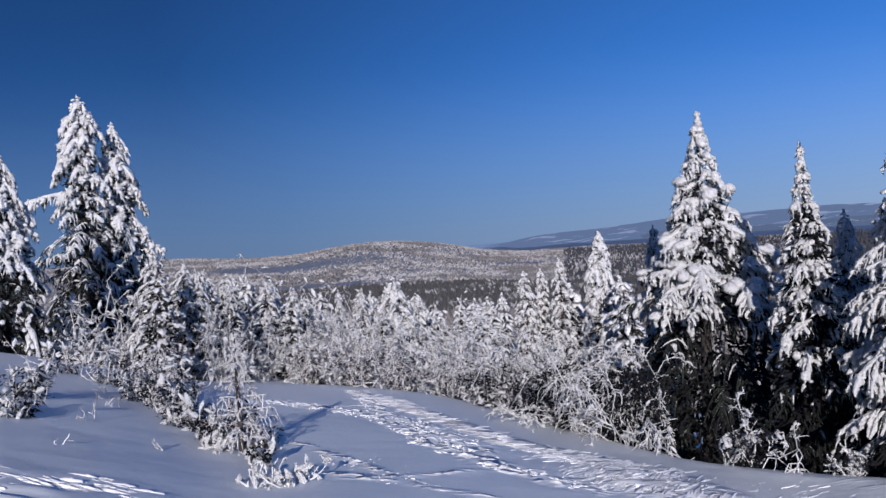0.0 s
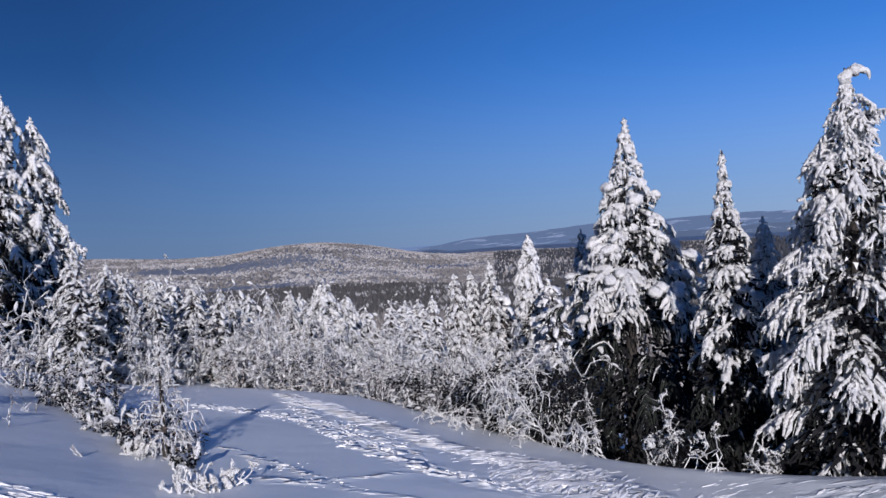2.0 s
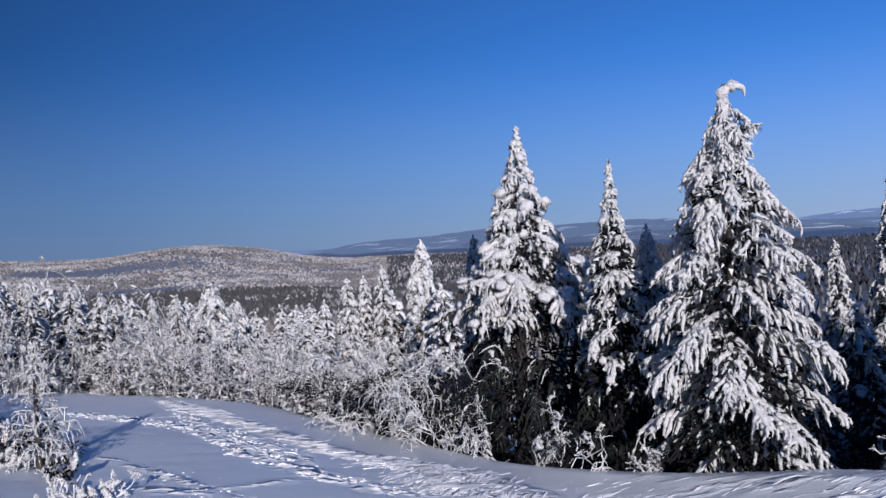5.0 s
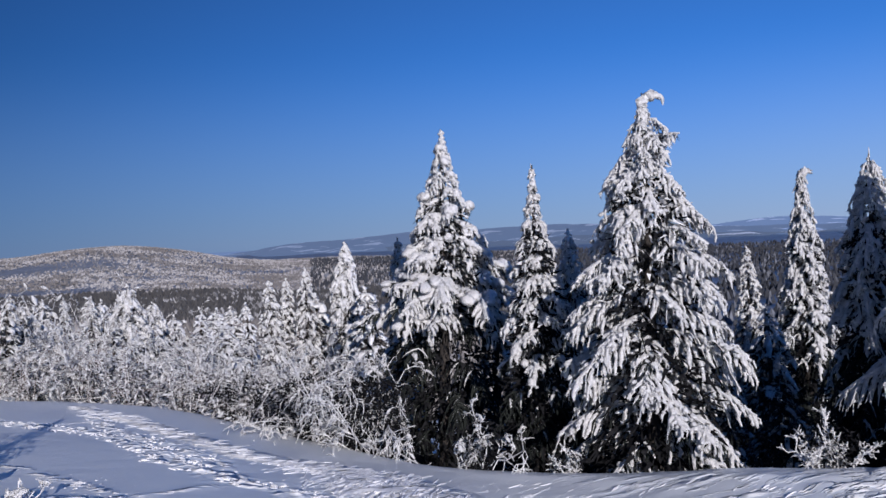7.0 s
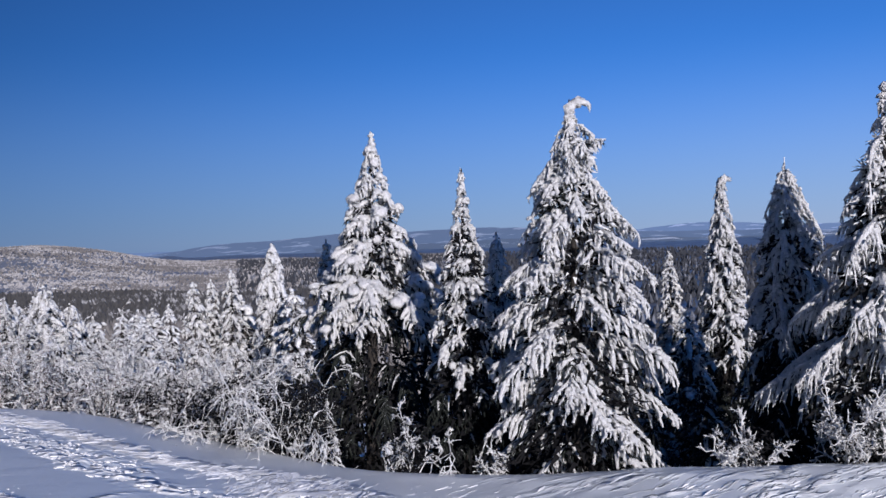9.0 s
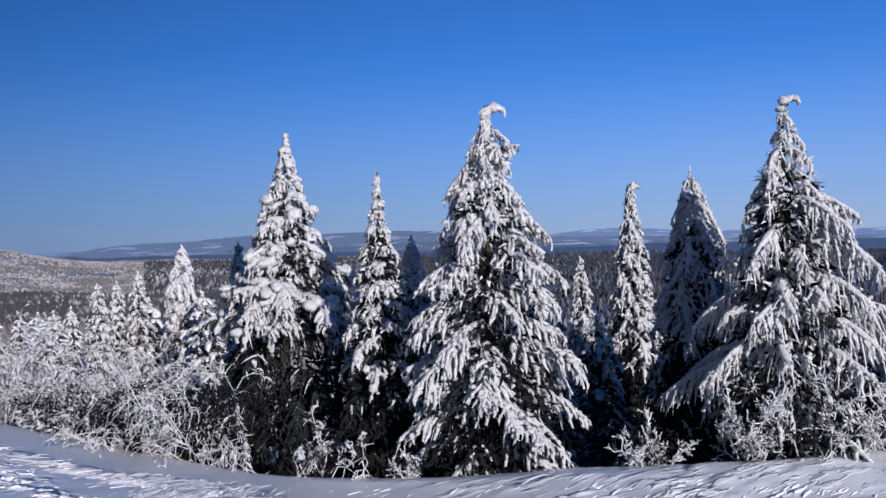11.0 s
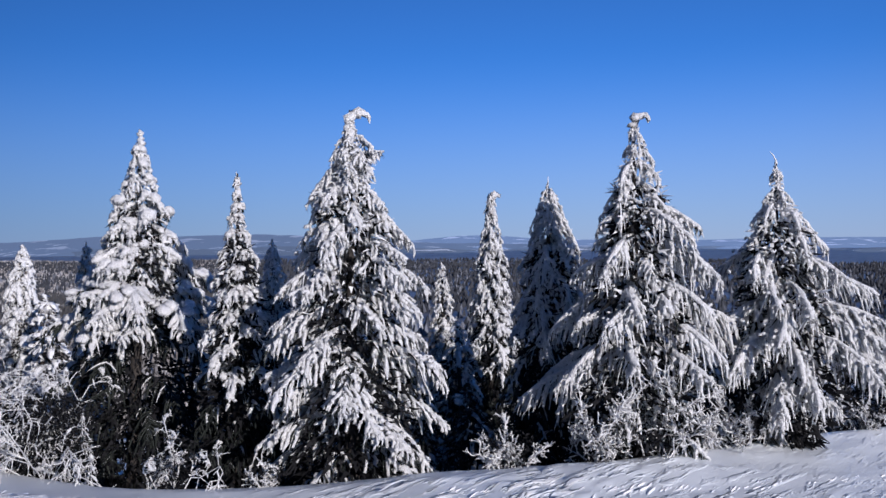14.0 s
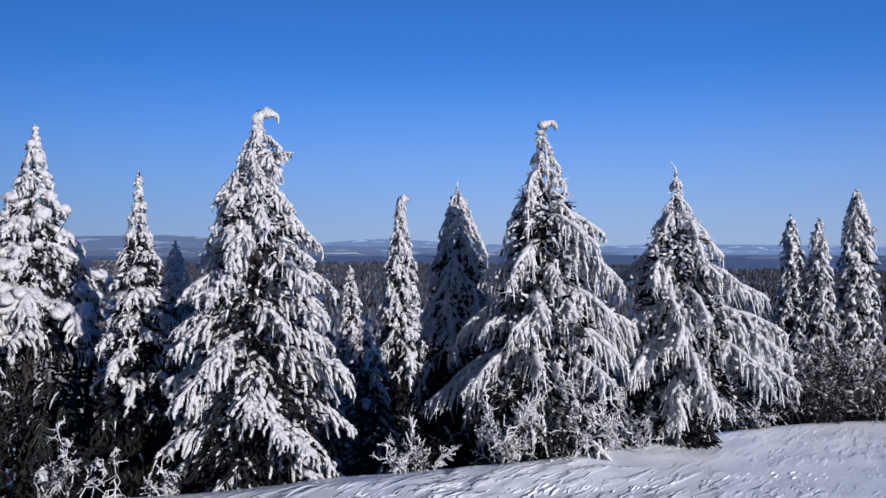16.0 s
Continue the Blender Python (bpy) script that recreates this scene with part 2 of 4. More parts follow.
def value_noise(x, y, seed):
    """Smooth noise of -1 to 1 over the plan."""
    table = np.random.RandomState(seed).uniform(-1, 1, (64, 64))
    xi, yi = np.floor(x).astype(int), np.floor(y).astype(int)
    fx, fy = x - xi, y - yi
    fx, fy = fx * fx * (3 - 2 * fx), fy * fy * (3 - 2 * fy)
    g = lambda a, b: table[(xi + a) % 64, (yi + b) % 64]
    return (g(0, 0) * (1 - fx) + g(1, 0) * fx) * (1 - fy) + (g(0, 1) * (1 - fx) + g(1, 1) * fx) * fy


# ---- the ground ----
# bearing, distance and height of the brow of the snow field, and the fall beyond it
BROW = np.array([
    (-180, 30, -1.2, 0.05), (-90, 22, -0.6, 0.02), (-50, 26, -1.0, 0.05), (-32, 26, -1.7, 0.1), (-28, 26, -2.04, 0.12),
    (-24.8, 26, -2.52, 0.14), (-21.6, 26, -2.86, 0.16), (-18.5, 26, -3.35, 0.16), (-15.5, 26, -3.7, 0.15), (-12.4, 26, -3.89, 0.13),
    (-7.7, 25, -4.0, 0.15), (-1.7, 23.5, -4.17, 0.18), (2.8, 20, -4.1, 0.2), (7.2, 17, -3.96, 0.24), (14.3, 14.5, -3.91, 0.3),
    (21, 13.5, -3.87, 0.32), (28, 13, -3.78, 0.33), (37, 13, -3.65, 0.33), (43, 13, -3.6, 0.33), (49, 14.1, -3.7, 0.33),
    (54.4, 16.1, -3.87, 0.33), (60, 18.4, -3.98, 0.32), (65, 20.9, -4.14, 0.3), (70, 23.4, -4.34, 0.3), (85, 28, -4.5, 0.2), (180, 30, -1.2, 0.05)])


# bearing and height in degrees of the crest of the wooded hill across the valley
HILL = np.array([(-180, -0.6), (-40, -0.3), (-20, 0.1), (-16.7, 0.08), (-13, -0.2), (-9.6, -0.15), (-7.8, 0.1), (-6, 0.28), (-4.1, 0.35), (-3, 0.28), (-0.4, -0.12), (1.4, -0.5), (2.9, -0.86),
                 (5, -1.15), (12, -1.22), (20, -1.35), (28, -1.6), (40, -1.7), (180, -1.7)])


def terrain(x, y):
    """Height of the land, without the marks in the snow."""
    x, y = np.asarray(x, float), np.asarray(y, float)
    r, az = np.hypot(x, y), np.degrees(np.arctan2(x, y))
    brow = sum(np.interp(az + o, BROW[:, 0], BROW[:, 1]) for o in (-2, 0, 2)) / 3
    top = sum(np.interp(az + o, BROW[:, 0], BROW[:, 2]) for o in (-2, 0, 2)) / 3
    fall = np.interp(az, BROW[:, 0], BROW[:, 3])
    # a straight slope ahead, a bank that levels out to the right
    level = np.interp(az, (14, 42, 120), (1.0, 2.3, 2.3))
    near = -1.7 + (top + 1.7) * (1 - np.clip(1 - r / brow, 0, 1) ** level)
    over = np.maximum(r - brow, 0)
    soft = over * over / (over + 1.2)
    z = np.where(r < brow, near, top + (top + 1.7) / brow * over * np.exp(-over / 3) * np.interp(az, (14, 42), (1.0, 0.0)) - 42 * (1 - np.exp(-soft * fall / 42)))
    z = z + 0.028 * value_noise(x * 0.35, y * 0.35, 3) * np.clip(r / 8, 0, 1) + 0.5 * value_noise(x * 0.05, y * 0.05, 4) * np.clip((r - 30) / 60, 0, 1)
    # the wooded hill ahead, a lower shoulder beside it, and the rolling valley
    hill = lambda b, d, h, wa, wd: h * np.exp(-((az - b) / wa) ** 2 - ((r - d) / wd) ** 2)
    crest = sum(np.interp(az + o, HILL[:, 0], HILL[:, 1]) for o in (-0.6, 0, 0.6)) / 3
    z = z + (1500 * np.tan(np.radians(crest)) + 44.5) * np.where(r < 1500, np.exp(-((r - 1500) / 430) ** 2), np.exp(-((r - 1500) / 900) ** 2))
    z = z + hill(40, 1900, 14, 22, 500) + 3 * value_noise(x / 130, y / 130, 5) * np.clip((r - 200) / 400, 0, 1)
    return z


def at(bearing, distance):
    return distance * math.sin(radians(bearing)), distance * math.cos(radians(bearing))


def stand(bearing, distance):
    x, y = at(bearing, distance)
    return x, y, float(terrain(x, y))


def axis(lo, hi, step, far, grow):
    mid = np.arange(lo, hi + step / 2, step)
    out, s = [], step
    while sum(out) < far:
        s *= grow
        out.append(s)
    run = np.cumsum(out)
    return np.concatenate([(lo - run)[::-1], mid, hi + run])


def away(x, y, line):
    """Distance from a broken line in plan, and how far along it."""
    best, along, run = np.full(np.shape(x), 1e9), np.zeros(np.shape(x)), 0.0
    for (ax, ay), (bx, by) in zip(line, line[1:]):
        n = math.hypot(bx - ax, by - ay)
        s = np.clip(((x - ax) * (bx - ax) + (y - ay) * (by - ay)) / n ** 2, 0, 1)
        d = np.hypot(x - ax - s * (bx - ax), y - ay - s * (by - ay))
        along = np.where(d < best, run + s * n, along)
        best, run = np.minimum(best, d), run + n
    return best, along


def make_ground_sheet():
    xs, ys = axis(-9, 18.5, 0.09, 5200, 1.14), axis(4.5, 25, 0.085, 5200, 1.14)
    x, y = np.meshgrid(xs, ys)
    z = terrain(x, y)
    near = np.clip((32 - np.hypot(x, y)) / 6, 0, 1)
    rng = np.random.RandomState(7)
    z += near * 0.004 * value_noise(x * 1.1 + y * 0.6, y * 2.4 - x * 0.8, 17)
    # a wind-scoured strip of ribs beside the trail, widening to a fan, and another under the spruces
    strip = [at(-6.6, 24), at(-4.2, 20.3), at(-1.9, 18), at(1.1, 15.4), at(3.7, 14), at(7.5, 13.4), at(11.2, 12.8), at(13.2, 11.4)]
    d, s = away(x, y, strip)
    wide = np.interp(s, (0, 6, 10, 12.5, 14.5), (0.2, 0.32, 0.4, 0.55, 1.1))
    ribbed = np.clip(1.5 - 1.2 * d / wide, 0, 1) * np.clip(s / 0.5, 0, 1)
    patch = 0.5 + 0.5 * value_noise(x * 0.7, y * 0.7, 11)
    z += near * 0.035 * ribbed * value_noise(x * 1.6 + y * 1.0, y * 5.0 - x * 3.2, 12)
    bearing = np.degrees(np.arctan2(x, y))
    scour = np.clip((bearing - 22) / 15, 0, 1) * np.clip((130 - bearing) / 40, 0, 1) * np.clip((26 - np.hypot(x, y)) / 4, 0, 1)
    # overlapping tongues of drift, gentle to windward and steep in the lee
    flow = y * math.cos(radians(14)) - x * math.sin(radians(14)) + 0.5 * value_noise(x * 0.7, y * 0.7, 14) + 0.16 * value_noise(x * 2.1, y * 2.3, 15)
    tooth = (flow / 0.7) % 1.0
    tooth = np.where(tooth < 0.8, tooth / 0.8, (1 - tooth) / 0.2) * np.clip(0.1 + value_noise(x * 1.7 + 7, y * 2.2, 19) * 2.4, 0, 1) * np.clip((16.5 - np.hypot(x, y)) / 3, 0.12, 1)
    z += near * scour * (0.055 * tooth + 0.02 * value_noise(x * 1.1, y * 1.9, 20)) * (0.5 + 0.6 * patch)
    low_left = np.exp(-(((x + 4.6) / 2.6) ** 2 + ((y - 6.8) / 1.0) ** 2))
    z += near * low_left * 0.09 * value_noise(x * 2.2, y * 4.5, 16)
    # trodden trails: kicked-up clods of broken snow
    trails = [([at(-11.9, 20.4), at(-9, 18.5), at(-5.2, 16.9), at(-3.2, 14.8), at(-1.3, 12.7), at(0.6, 12), at(2.8, 11.1), at(4.5, 10.9), at(8.3, 10.3)], 170, 0.16),
              ([at(-6.8, 24), at(-5.9, 20.5), at(-4.8, 17.5), at(-1.6, 15.2), at(1.5, 12.6)], 80, 0.12),
              ([at(-3.6, 9.9), at(-1.3, 10.2), at(1.6, 10.8)], 14, 0.05),
              ([at(-10.7, 12.9), at(-7.9, 11.4), at(-3.8, 9.6), at(-1.4, 9.2), at(2.1, 9.1)], 16, 0.06),
              ([at(-8.9, 10), at(-5, 9.7), at(-3.8, 9.6)], 14, 0.08)]
    for line, count, spread in trails:
        pts = np.array(line)
        run = np.concatenate([[0], np.cumsum(np.hypot(*np.diff(pts, axis=0).T))])
        for u in rng.uniform(0, run[-1], count):
            cx = np.interp(u, run, pts[:, 0]) + rng.normal(0, spread)
            cy = np.interp(u, run, pts[:, 1]) + rng.normal(0, spread)
            i0, i1 = np.searchsorted(xs, (cx - 0.6, cx + 0.6))
            j0, j1 = np.searchsorted(ys, (cy - 0.6, cy + 0.6))
            a, q = rng.uniform(0, 3.14), np.s_[j0:j1, i0:i1]
            dx, dy = x[q] - cx, y[q] - cy
            ex, ey = (dx * math.cos(a) + dy * math.sin(a)) / 0.16, (dy * math.cos(a) - dx * math.sin(a)) / 0.11
            e = ex ** 2 + ey ** 2
            z[q] += rng.uniform(0.4, 1.0) * (0.024 if spread > 0.1 else 0.008) / 0.035 * (0.035 * np.exp(-e) - 0.008 * np.exp(-(np.sqrt(e) - 1.6) ** 2 * 3))
    steps = np.zeros(x.shape)
    for (line, count, spread), width in zip(trails, (0.24, 0.2, 0.05, 0.06, 0.12)):
        d, s = away(x, y, line)
        steps = np.maximum(steps, np.exp(-(d / width) ** 2))
    combed = 1.3 * ribbed
    n, m = x.shape
    i = np.arange(n - 1)[:, None] * m + np.arange(m - 1)[None]
    faces = np.stack([i, i + 1, i + m + 1, i + m], -1).reshape(-1, 4)
    ob = new("ground", mesh_of("ground", [(np.stack([x, y, z], -1), faces)], GROUND))
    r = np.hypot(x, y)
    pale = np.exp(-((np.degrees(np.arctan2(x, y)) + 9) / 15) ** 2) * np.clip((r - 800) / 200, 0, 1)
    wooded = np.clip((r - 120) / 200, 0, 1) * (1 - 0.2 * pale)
    for key, value in (("wooded", wooded), ("trodden", steps * near), ("combed", combed * near), ("scoured", scour * near * np.clip((15.5 - r) / 3, 0.08, 1))):
        layer = ob.data.attributes.new(key, "FLOAT", "POINT")
        layer.data.foreach_set("value", value.ravel().astype(np.float32))
    return tagged(ob, "white wind-packed snow slope with trodden trails above a wooded valley", "ground", kind="structure")


make_ground_sheet()


# ---- broken snow that lies proud of the crust ----
def snow_lumps(rng, x, y, turn, long, wide, high, sides=7):
    """Low uneven domes of snow, each turned by its own angle and partly sunk."""
    n = len(x)
    lat = np.array([-0.25, 0.35, 0.95, 1.5])
    a = np.arange(sides) / sides * 6.283
    ring = np.stack([np.cos(lat)[:, None] * np.cos(a), np.cos(lat)[:, None] * np.sin(a), np.repeat(np.sin(lat)[:, None], sides, 1)], -1).reshape(-1, 3)
    q = ring[None] * rng.uniform(0.7, 1.3, (n, len(ring), 1)) * np.stack([long, wide, high], -1)[:, None]
    c, d = np.cos(turn)[:, None], np.sin(turn)[:, None]
    px, py = x[:, None] + q[..., 0] * c - q[..., 1] * d, y[:, None] + q[..., 0] * d + q[..., 1] * c
    v = np.stack([px, py, terrain(px, py) - 0.004 + q[..., 2]], -1)
    o = np.arange(n)[:, None, None] * len(ring) + np.arange(3)[None, :, None] * sides
    j = np.arange(sides)[None, None]
    j2 = (j + 1) % sides
    return v.reshape(-1, 3), np.stack([o + j, o + j2, o + sides + j2, o + sides + j], -1).reshape(-1, 4)


def strewn(rng, line, count, spread, sizes, turn=None, flat=0.5, stretch=1.0):
    """Lumps along a broken line in plan: sizes from and to in metres, turn in degrees from the x axis at both ends."""
    pts = np.array(line)
    run = np.concatenate([[0], np.cumsum(np.hypot(*np.diff(pts, axis=0).T))])
    # they come in bursts, as boots and gusts leave them
    u = np.concatenate([rng.uniform(0, run[-1], count // 3), np.repeat(rng.uniform(0, run[-1], count // 6 + 1), 4) + rng.normal(0, 0.09, 4 * (count // 6 + 1))])
    u = np.clip(u, 0, run[-1])
    width = np.interp(u, np.linspace(0, run[-1], len(spread)), spread)
    x = np.interp(u, run, pts[:, 0]) + rng.normal(0, 1, len(u)) * width
    y = np.interp(u, run, pts[:, 1]) + rng.normal(0, 1, len(u)) * width
    size = rng.uniform(*sizes, len(u)) * rng.uniform(0.6, 1.2, len(u))
    angle = rng.uniform(0, 3.14, len(u)) if turn is None else np.radians(np.interp(u, (0, run[-1]), turn) + rng.normal(0, 7, len(u)))
    return snow_lumps(rng, x, y, angle, size * stretch * rng.uniform(0.8, 1.5, len(u)), size, size * flat * rng.uniform(0.6, 1.2, len(u)))


def make_clods():
    rng = np.random.RandomState(77)
    main = [at(-11.9, 20.4), at(-9, 18.5), at(-5.2, 16.9), at(-3.2, 14.8), at(-1.3, 12.7), at(0.6, 12), at(2.8, 11.1), at(4.5, 10.9), at(8.3, 10.3)]
    second = [at(-6.8, 24), at(-5.9, 20.5), at(-4.8, 17.5), at(-1.6, 15.2), at(1.5, 12.6)]
    pieces = [strewn(rng, main, 1200, (0.12, 0.2, 0.2, 0.1), (0.016, 0.045)), strewn(rng, second, 420, (0.1, 0.15, 0.2), (0.016, 0.04)),
              strewn(rng, [at(-3.6, 9.9), at(-1.3, 10.2), at(1.6, 10.8)], 40, (0.04,), (0.012, 0.026), (10, 20), 0.4, 3.0),
              strewn(rng, [at(-10.7, 12.9), at(-7.9, 11.4), at(-3.8, 9.6), at(-1.4, 9.2), at(2.1, 9.1)], 60, (0.05,), (0.01, 0.022), (-40, 0), 0.4, 4.0),
              strewn(rng, [at(-8.9, 11.6), at(-7, 10.8), at(-5, 9.7), at(-3.8, 9.6)], 160, (0.28, 0.22, 0.1), (0.008, 0.026)),
              strewn(rng, [at(-11, 19), at(-8, 18.8), at(-4.5, 19.5)], 50, (0.08,), (0.014, 0.028), (0, 10), 0.4, 4.0)]
    tagged(new("snow_clods", mesh_of("snow_clods", pieces, LOOSE)), "white clods of broken snow kicked up along trodden trails", "snow", kind="stuff")
    strip = [at(-6.6, 24), at(-4.2, 20.3), at(-1.9, 18), at(1.1, 15.4), at(3.7, 14), at(7.5, 13.4)]
    fan = [at(7.5, 13.4), at(9.6, 12.9), at(11.6, 12.2), at(12.6, 11.2)]
    pieces = [strewn(rng, strip, 620, (0.12, 0.19, 0.22, 0.28), (0.009, 0.022), (44, 54), 0.9, 11.0), strewn(rng, fan, 800, (0.28, 0.44, 0.52), (0.01, 0.024), (54, 68), 0.95, 14.0),
              strewn(rng, [at(-33, 9), at(-24, 8.6), at(-19, 8.0), at(-15, 7.6)], 190, (0.3, 0.22, 0.12), (0.012, 0.034), (-8, -20), 0.8, 4.5),
              strewn(rng, [at(20, 12.3), at(30, 11.6), at(40, 11.4), at(50, 11.6), at(60, 12.5), at(72, 13.5)], 420, (0.3, 0.6, 0.9, 1.2), (0.008, 0.02), (42, 8), 1.0, 9.0),
              strewn(rng, [at(22, 12.9), at(34, 12.5), at(44, 12.6), at(52, 13.2), at(60, 15), at(68, 17)], 160, (0.12,), (0.008, 0.02), (34, 8), 0.8, 8.0),
              strewn(rng, [at(40, 10.4), at(52, 10.2), at(64, 11), at(74, 12)], 260, (0.4, 0.5), (0.008, 0.022), (30, 4), 1.0, 9.0)]
    tagged(new("wind_ribs", mesh_of("wind_ribs", pieces, LOOSE)), "wind-carved ribs of white snow across the slope", "snow", kind="stuff")


make_clods()


# ---- spruces ----
def lumpy(rng, path, radius, sides, flat=1.0, rough=0.25):
    """Tubes whose skin is pushed in and out unevenly."""
    v, f = tubes(path, radius, sides, flat)
    mid = np.repeat(np.asarray(path, float).reshape(-1, 3), sides, 0)
    return mid + (v - mid) * rng.uniform(1 - rough, 1 + rough, (len(v), 1)), f


def along_path(path, s):
    """Points at the shares s of one path of evenly spaced points."""
    x = np.clip(np.asarray(s, float), 0, 1) * (len(path) - 1)
    j = np.minimum(x.astype(int), len(path) - 2)
    return path[j] + (path[j + 1] - path[j]) * (x - j)[:, None], path[j + 1] - path[j]


def boughs_of(rng, height, outline, droop, gap, ragged, arms):
    """Spines of the boughs of a spruce whose foot is the origin, with their lengths and heights on the stem."""
    spines, lengths, ups = [], [], []
    s = np.linspace(0, 1, 8)
    z = 0.05 * height
    while z < 0.985 * height:
        u = z / height
        count = rng.randint(5, 8) if u < 0.75 else rng.randint(4, 6)
        turn = rng.uniform(0, 6.28)
        for i in range(count):
            a = turn + i * 6.283 / count + rng.uniform(-0.4, 0.4)
            lift = 0.1 + 0.9 * u * (1 - u) ** 0.7 + rng.uniform(-0.12, 0.12)
            sag = droop * rng.uniform(0.75, 1.35) + max(0.0, u - 0.55) * 1.1
            n = outline(max(0.0, u - outline(u, math.cos(a)) * max(0.0, sag - lift) / height), math.cos(a))
            n *= rng.uniform(0.78 - ragged, 1.12 + ragged)
            bend = a + rng.uniform(-0.3, 0.3) * s * s
            out = n * s * (1 - 0.1 * droop * s * s)
            spines.append(np.stack([out * np.cos(bend), out * np.sin(bend), z + rng.uniform(-0.32, 0.32) * gap * (1 - u) + n * (lift * s - sag * s ** 1.7)], -1))
            lengths.append(n)
            ups.append(u)
        z += gap * (1.15 - 0.7 * u) * rng.uniform(0.8, 1.2)
    for u, a, n, lift, sag in arms:
        a = radians(a)
        spines.append(np.stack([n * s * math.cos(a), n * s * math.sin(a), u * height + n * (lift * s - sag * s ** 1.7)], -1))
        lengths.append(n)
        ups.append(u)
    return np.array(spines), np.array(lengths), np.array(ups)


def twigs_of(rng, spine, n, step, broad, comb=0.0):
    """Side twigs of one bough: a drooping fan on both sides of the spine."""
    s = np.arange(0.16 if n > 0.5 else 0.3, 1.0, step / max(n, 0.15))
    s = np.repeat(s, 2) + rng.uniform(-0.3, 0.3, 2 * len(s)) * step / max(n, 0.15)
    p, t = along_path(spine, s)
    t = t / np.linalg.norm(t, axis=1, keepdims=True)
    side = np.stack([-t[:, 1], t[:, 0], 0 * t[:, 0]], -1)
    side /= np.linalg.norm(side, axis=1, keepdims=True) + 1e-9
    side *= np.where(np.arange(len(s)) % 2, 1.0, -1.0)[:, None]
    shape = np.minimum(1, np.clip(s, 0, 1) / 0.3) * np.clip(1.02 - s, 0, 1) ** 0.6
    size = np.minimum(0.46, min(0.05, 0.25 * n) + broad * n * shape) * rng.uniform(0.6, 1.35, len(s))
    way = t * rng.uniform(0.2, 1.0, (len(s), 1)) + side * rng.uniform(0.35, 0.95, (len(s), 1)) * (1 - 0.35 * comb) + rng.normal(0, 0.16, t.shape)
    way /= np.linalg.norm(way, axis=1, keepdims=True)
    q = np.linspace(0, 1, 4)[None, :, None]
    fall = (1 + 0.9 * comb) * rng.uniform(0.25, 0.95, len(s))[:, None, None] * np.array([0, 0, -1.0])
    path = p[:, None] + (way[:, None] * q * (1 - 0.15 * q) * (1 - 0.3 * comb) + fall * q ** (1.8 - 0.5 * comb)) * size[:, None, None]
    return path, size


def hanging(rng, twigs, count, length):
    """Branchlets that hang from the outer half of the twigs."""
    i = np.repeat(np.arange(len(twigs)), count)
    f = rng.uniform(0.3, 1.0, len(i)) * 2.99
    k = f.astype(int)
    p = twigs[i, k] + (twigs[i, k + 1] - twigs[i, k]) * (f - k)[:, None]
    d = np.stack([rng.normal(0, 0.3, len(i)), rng.normal(0, 0.3, len(i)), -np.ones(len(i))], -1)
    d += 0.5 * (twigs[i, 3] - twigs[i, 2]) / (np.linalg.norm(twigs[i, 3] - twigs[i, 2], axis=1, keepdims=True) + 1e-9)
    d *= (length * rng.uniform(0.4, 1.5, len(i)))[:, None]
    q = np.linspace(0, 1, 3)[None, :, None]
    return p[:, None] + d[:, None] * q


def pillows(rng, spines, lengths, wide, chance, sides=6):
    """Clotted snow that bridges the twigs along the boughs."""
    mids, along, across, sizes = [], [], [], []
    for sp, n in zip(spines, lengths):
        if n < 0.08:
            continue
        for k in range(int(n / (wide * 2.6)) + 1):
            if rng.rand() > chance(sp[0, 2]):
                continue
            s = rng.uniform(0.35, 0.97) * 7
            j = min(6, int(s))
            t = sp[j + 1] - sp[j]
            t = t / np.linalg.norm(t)
            side = np.array([-t[1], t[0], 0.0]) / (math.hypot(t[0], t[1]) + 1e-9)
            mids.append(sp[j] + (sp[j + 1] - sp[j]) * (s - j) + side * rng.normal(0, 0.12 * n) + (0, 0, wide * 0.28))
            along.append(t)
            across.append(side)
            sizes.append(np.array([rng.uniform(0.8, 1.25), rng.uniform(0.7, 1.05), rng.uniform(0.4, 0.65)]) * wide * (0.62 + 0.38 * min(1, n)))
    mids, along, across, sizes = (np.array(v) for v in (mids, along, across, sizes))
    up = np.cross(along, across)
    up *= np.sign(up[:, 2:3] + 1e-9)
    lat = np.array([-1.57, -0.6, 0.25, 0.9, 1.57]) if sides == 6 else np.array([-1.57, -0.35, 0.6, 1.57])
    a = np.arange(sides) / sides * 6.283
    grid = np.stack([np.cos(lat)[:, None] * np.cos(a)[None], np.cos(lat)[:, None] * np.sin(a)[None], np.repeat(np.sin(lat)[:, None], sides, 1)], -1).reshape(-1, 3)
    n, m = len(mids), len(grid)
    q = grid[None] * rng.uniform(0.84, 1.16, (n, m, 1)) * sizes[:, None]
    q[:, :sides], q[:, -sides:] = q[:, :sides].mean(1, keepdims=True), q[:, -sides:].mean(1, keepdims=True)
    v = mids[:, None] + q[..., :1] * along[:, None] + q[..., 1:2] * across[:, None] + q[..., 2:] * up[:, None]
    o = np.arange(n)[:, None, None] * m + np.arange(len(lat) - 1)[None, :, None] * sides
    j = np.arange(sides)[None, None]
    j2 = (j + 1) % sides
    return v.reshape(-1, 3), np.stack([o + j, o + j2, o + sides + j2, o + sides + j], -1).reshape(-1, 4)


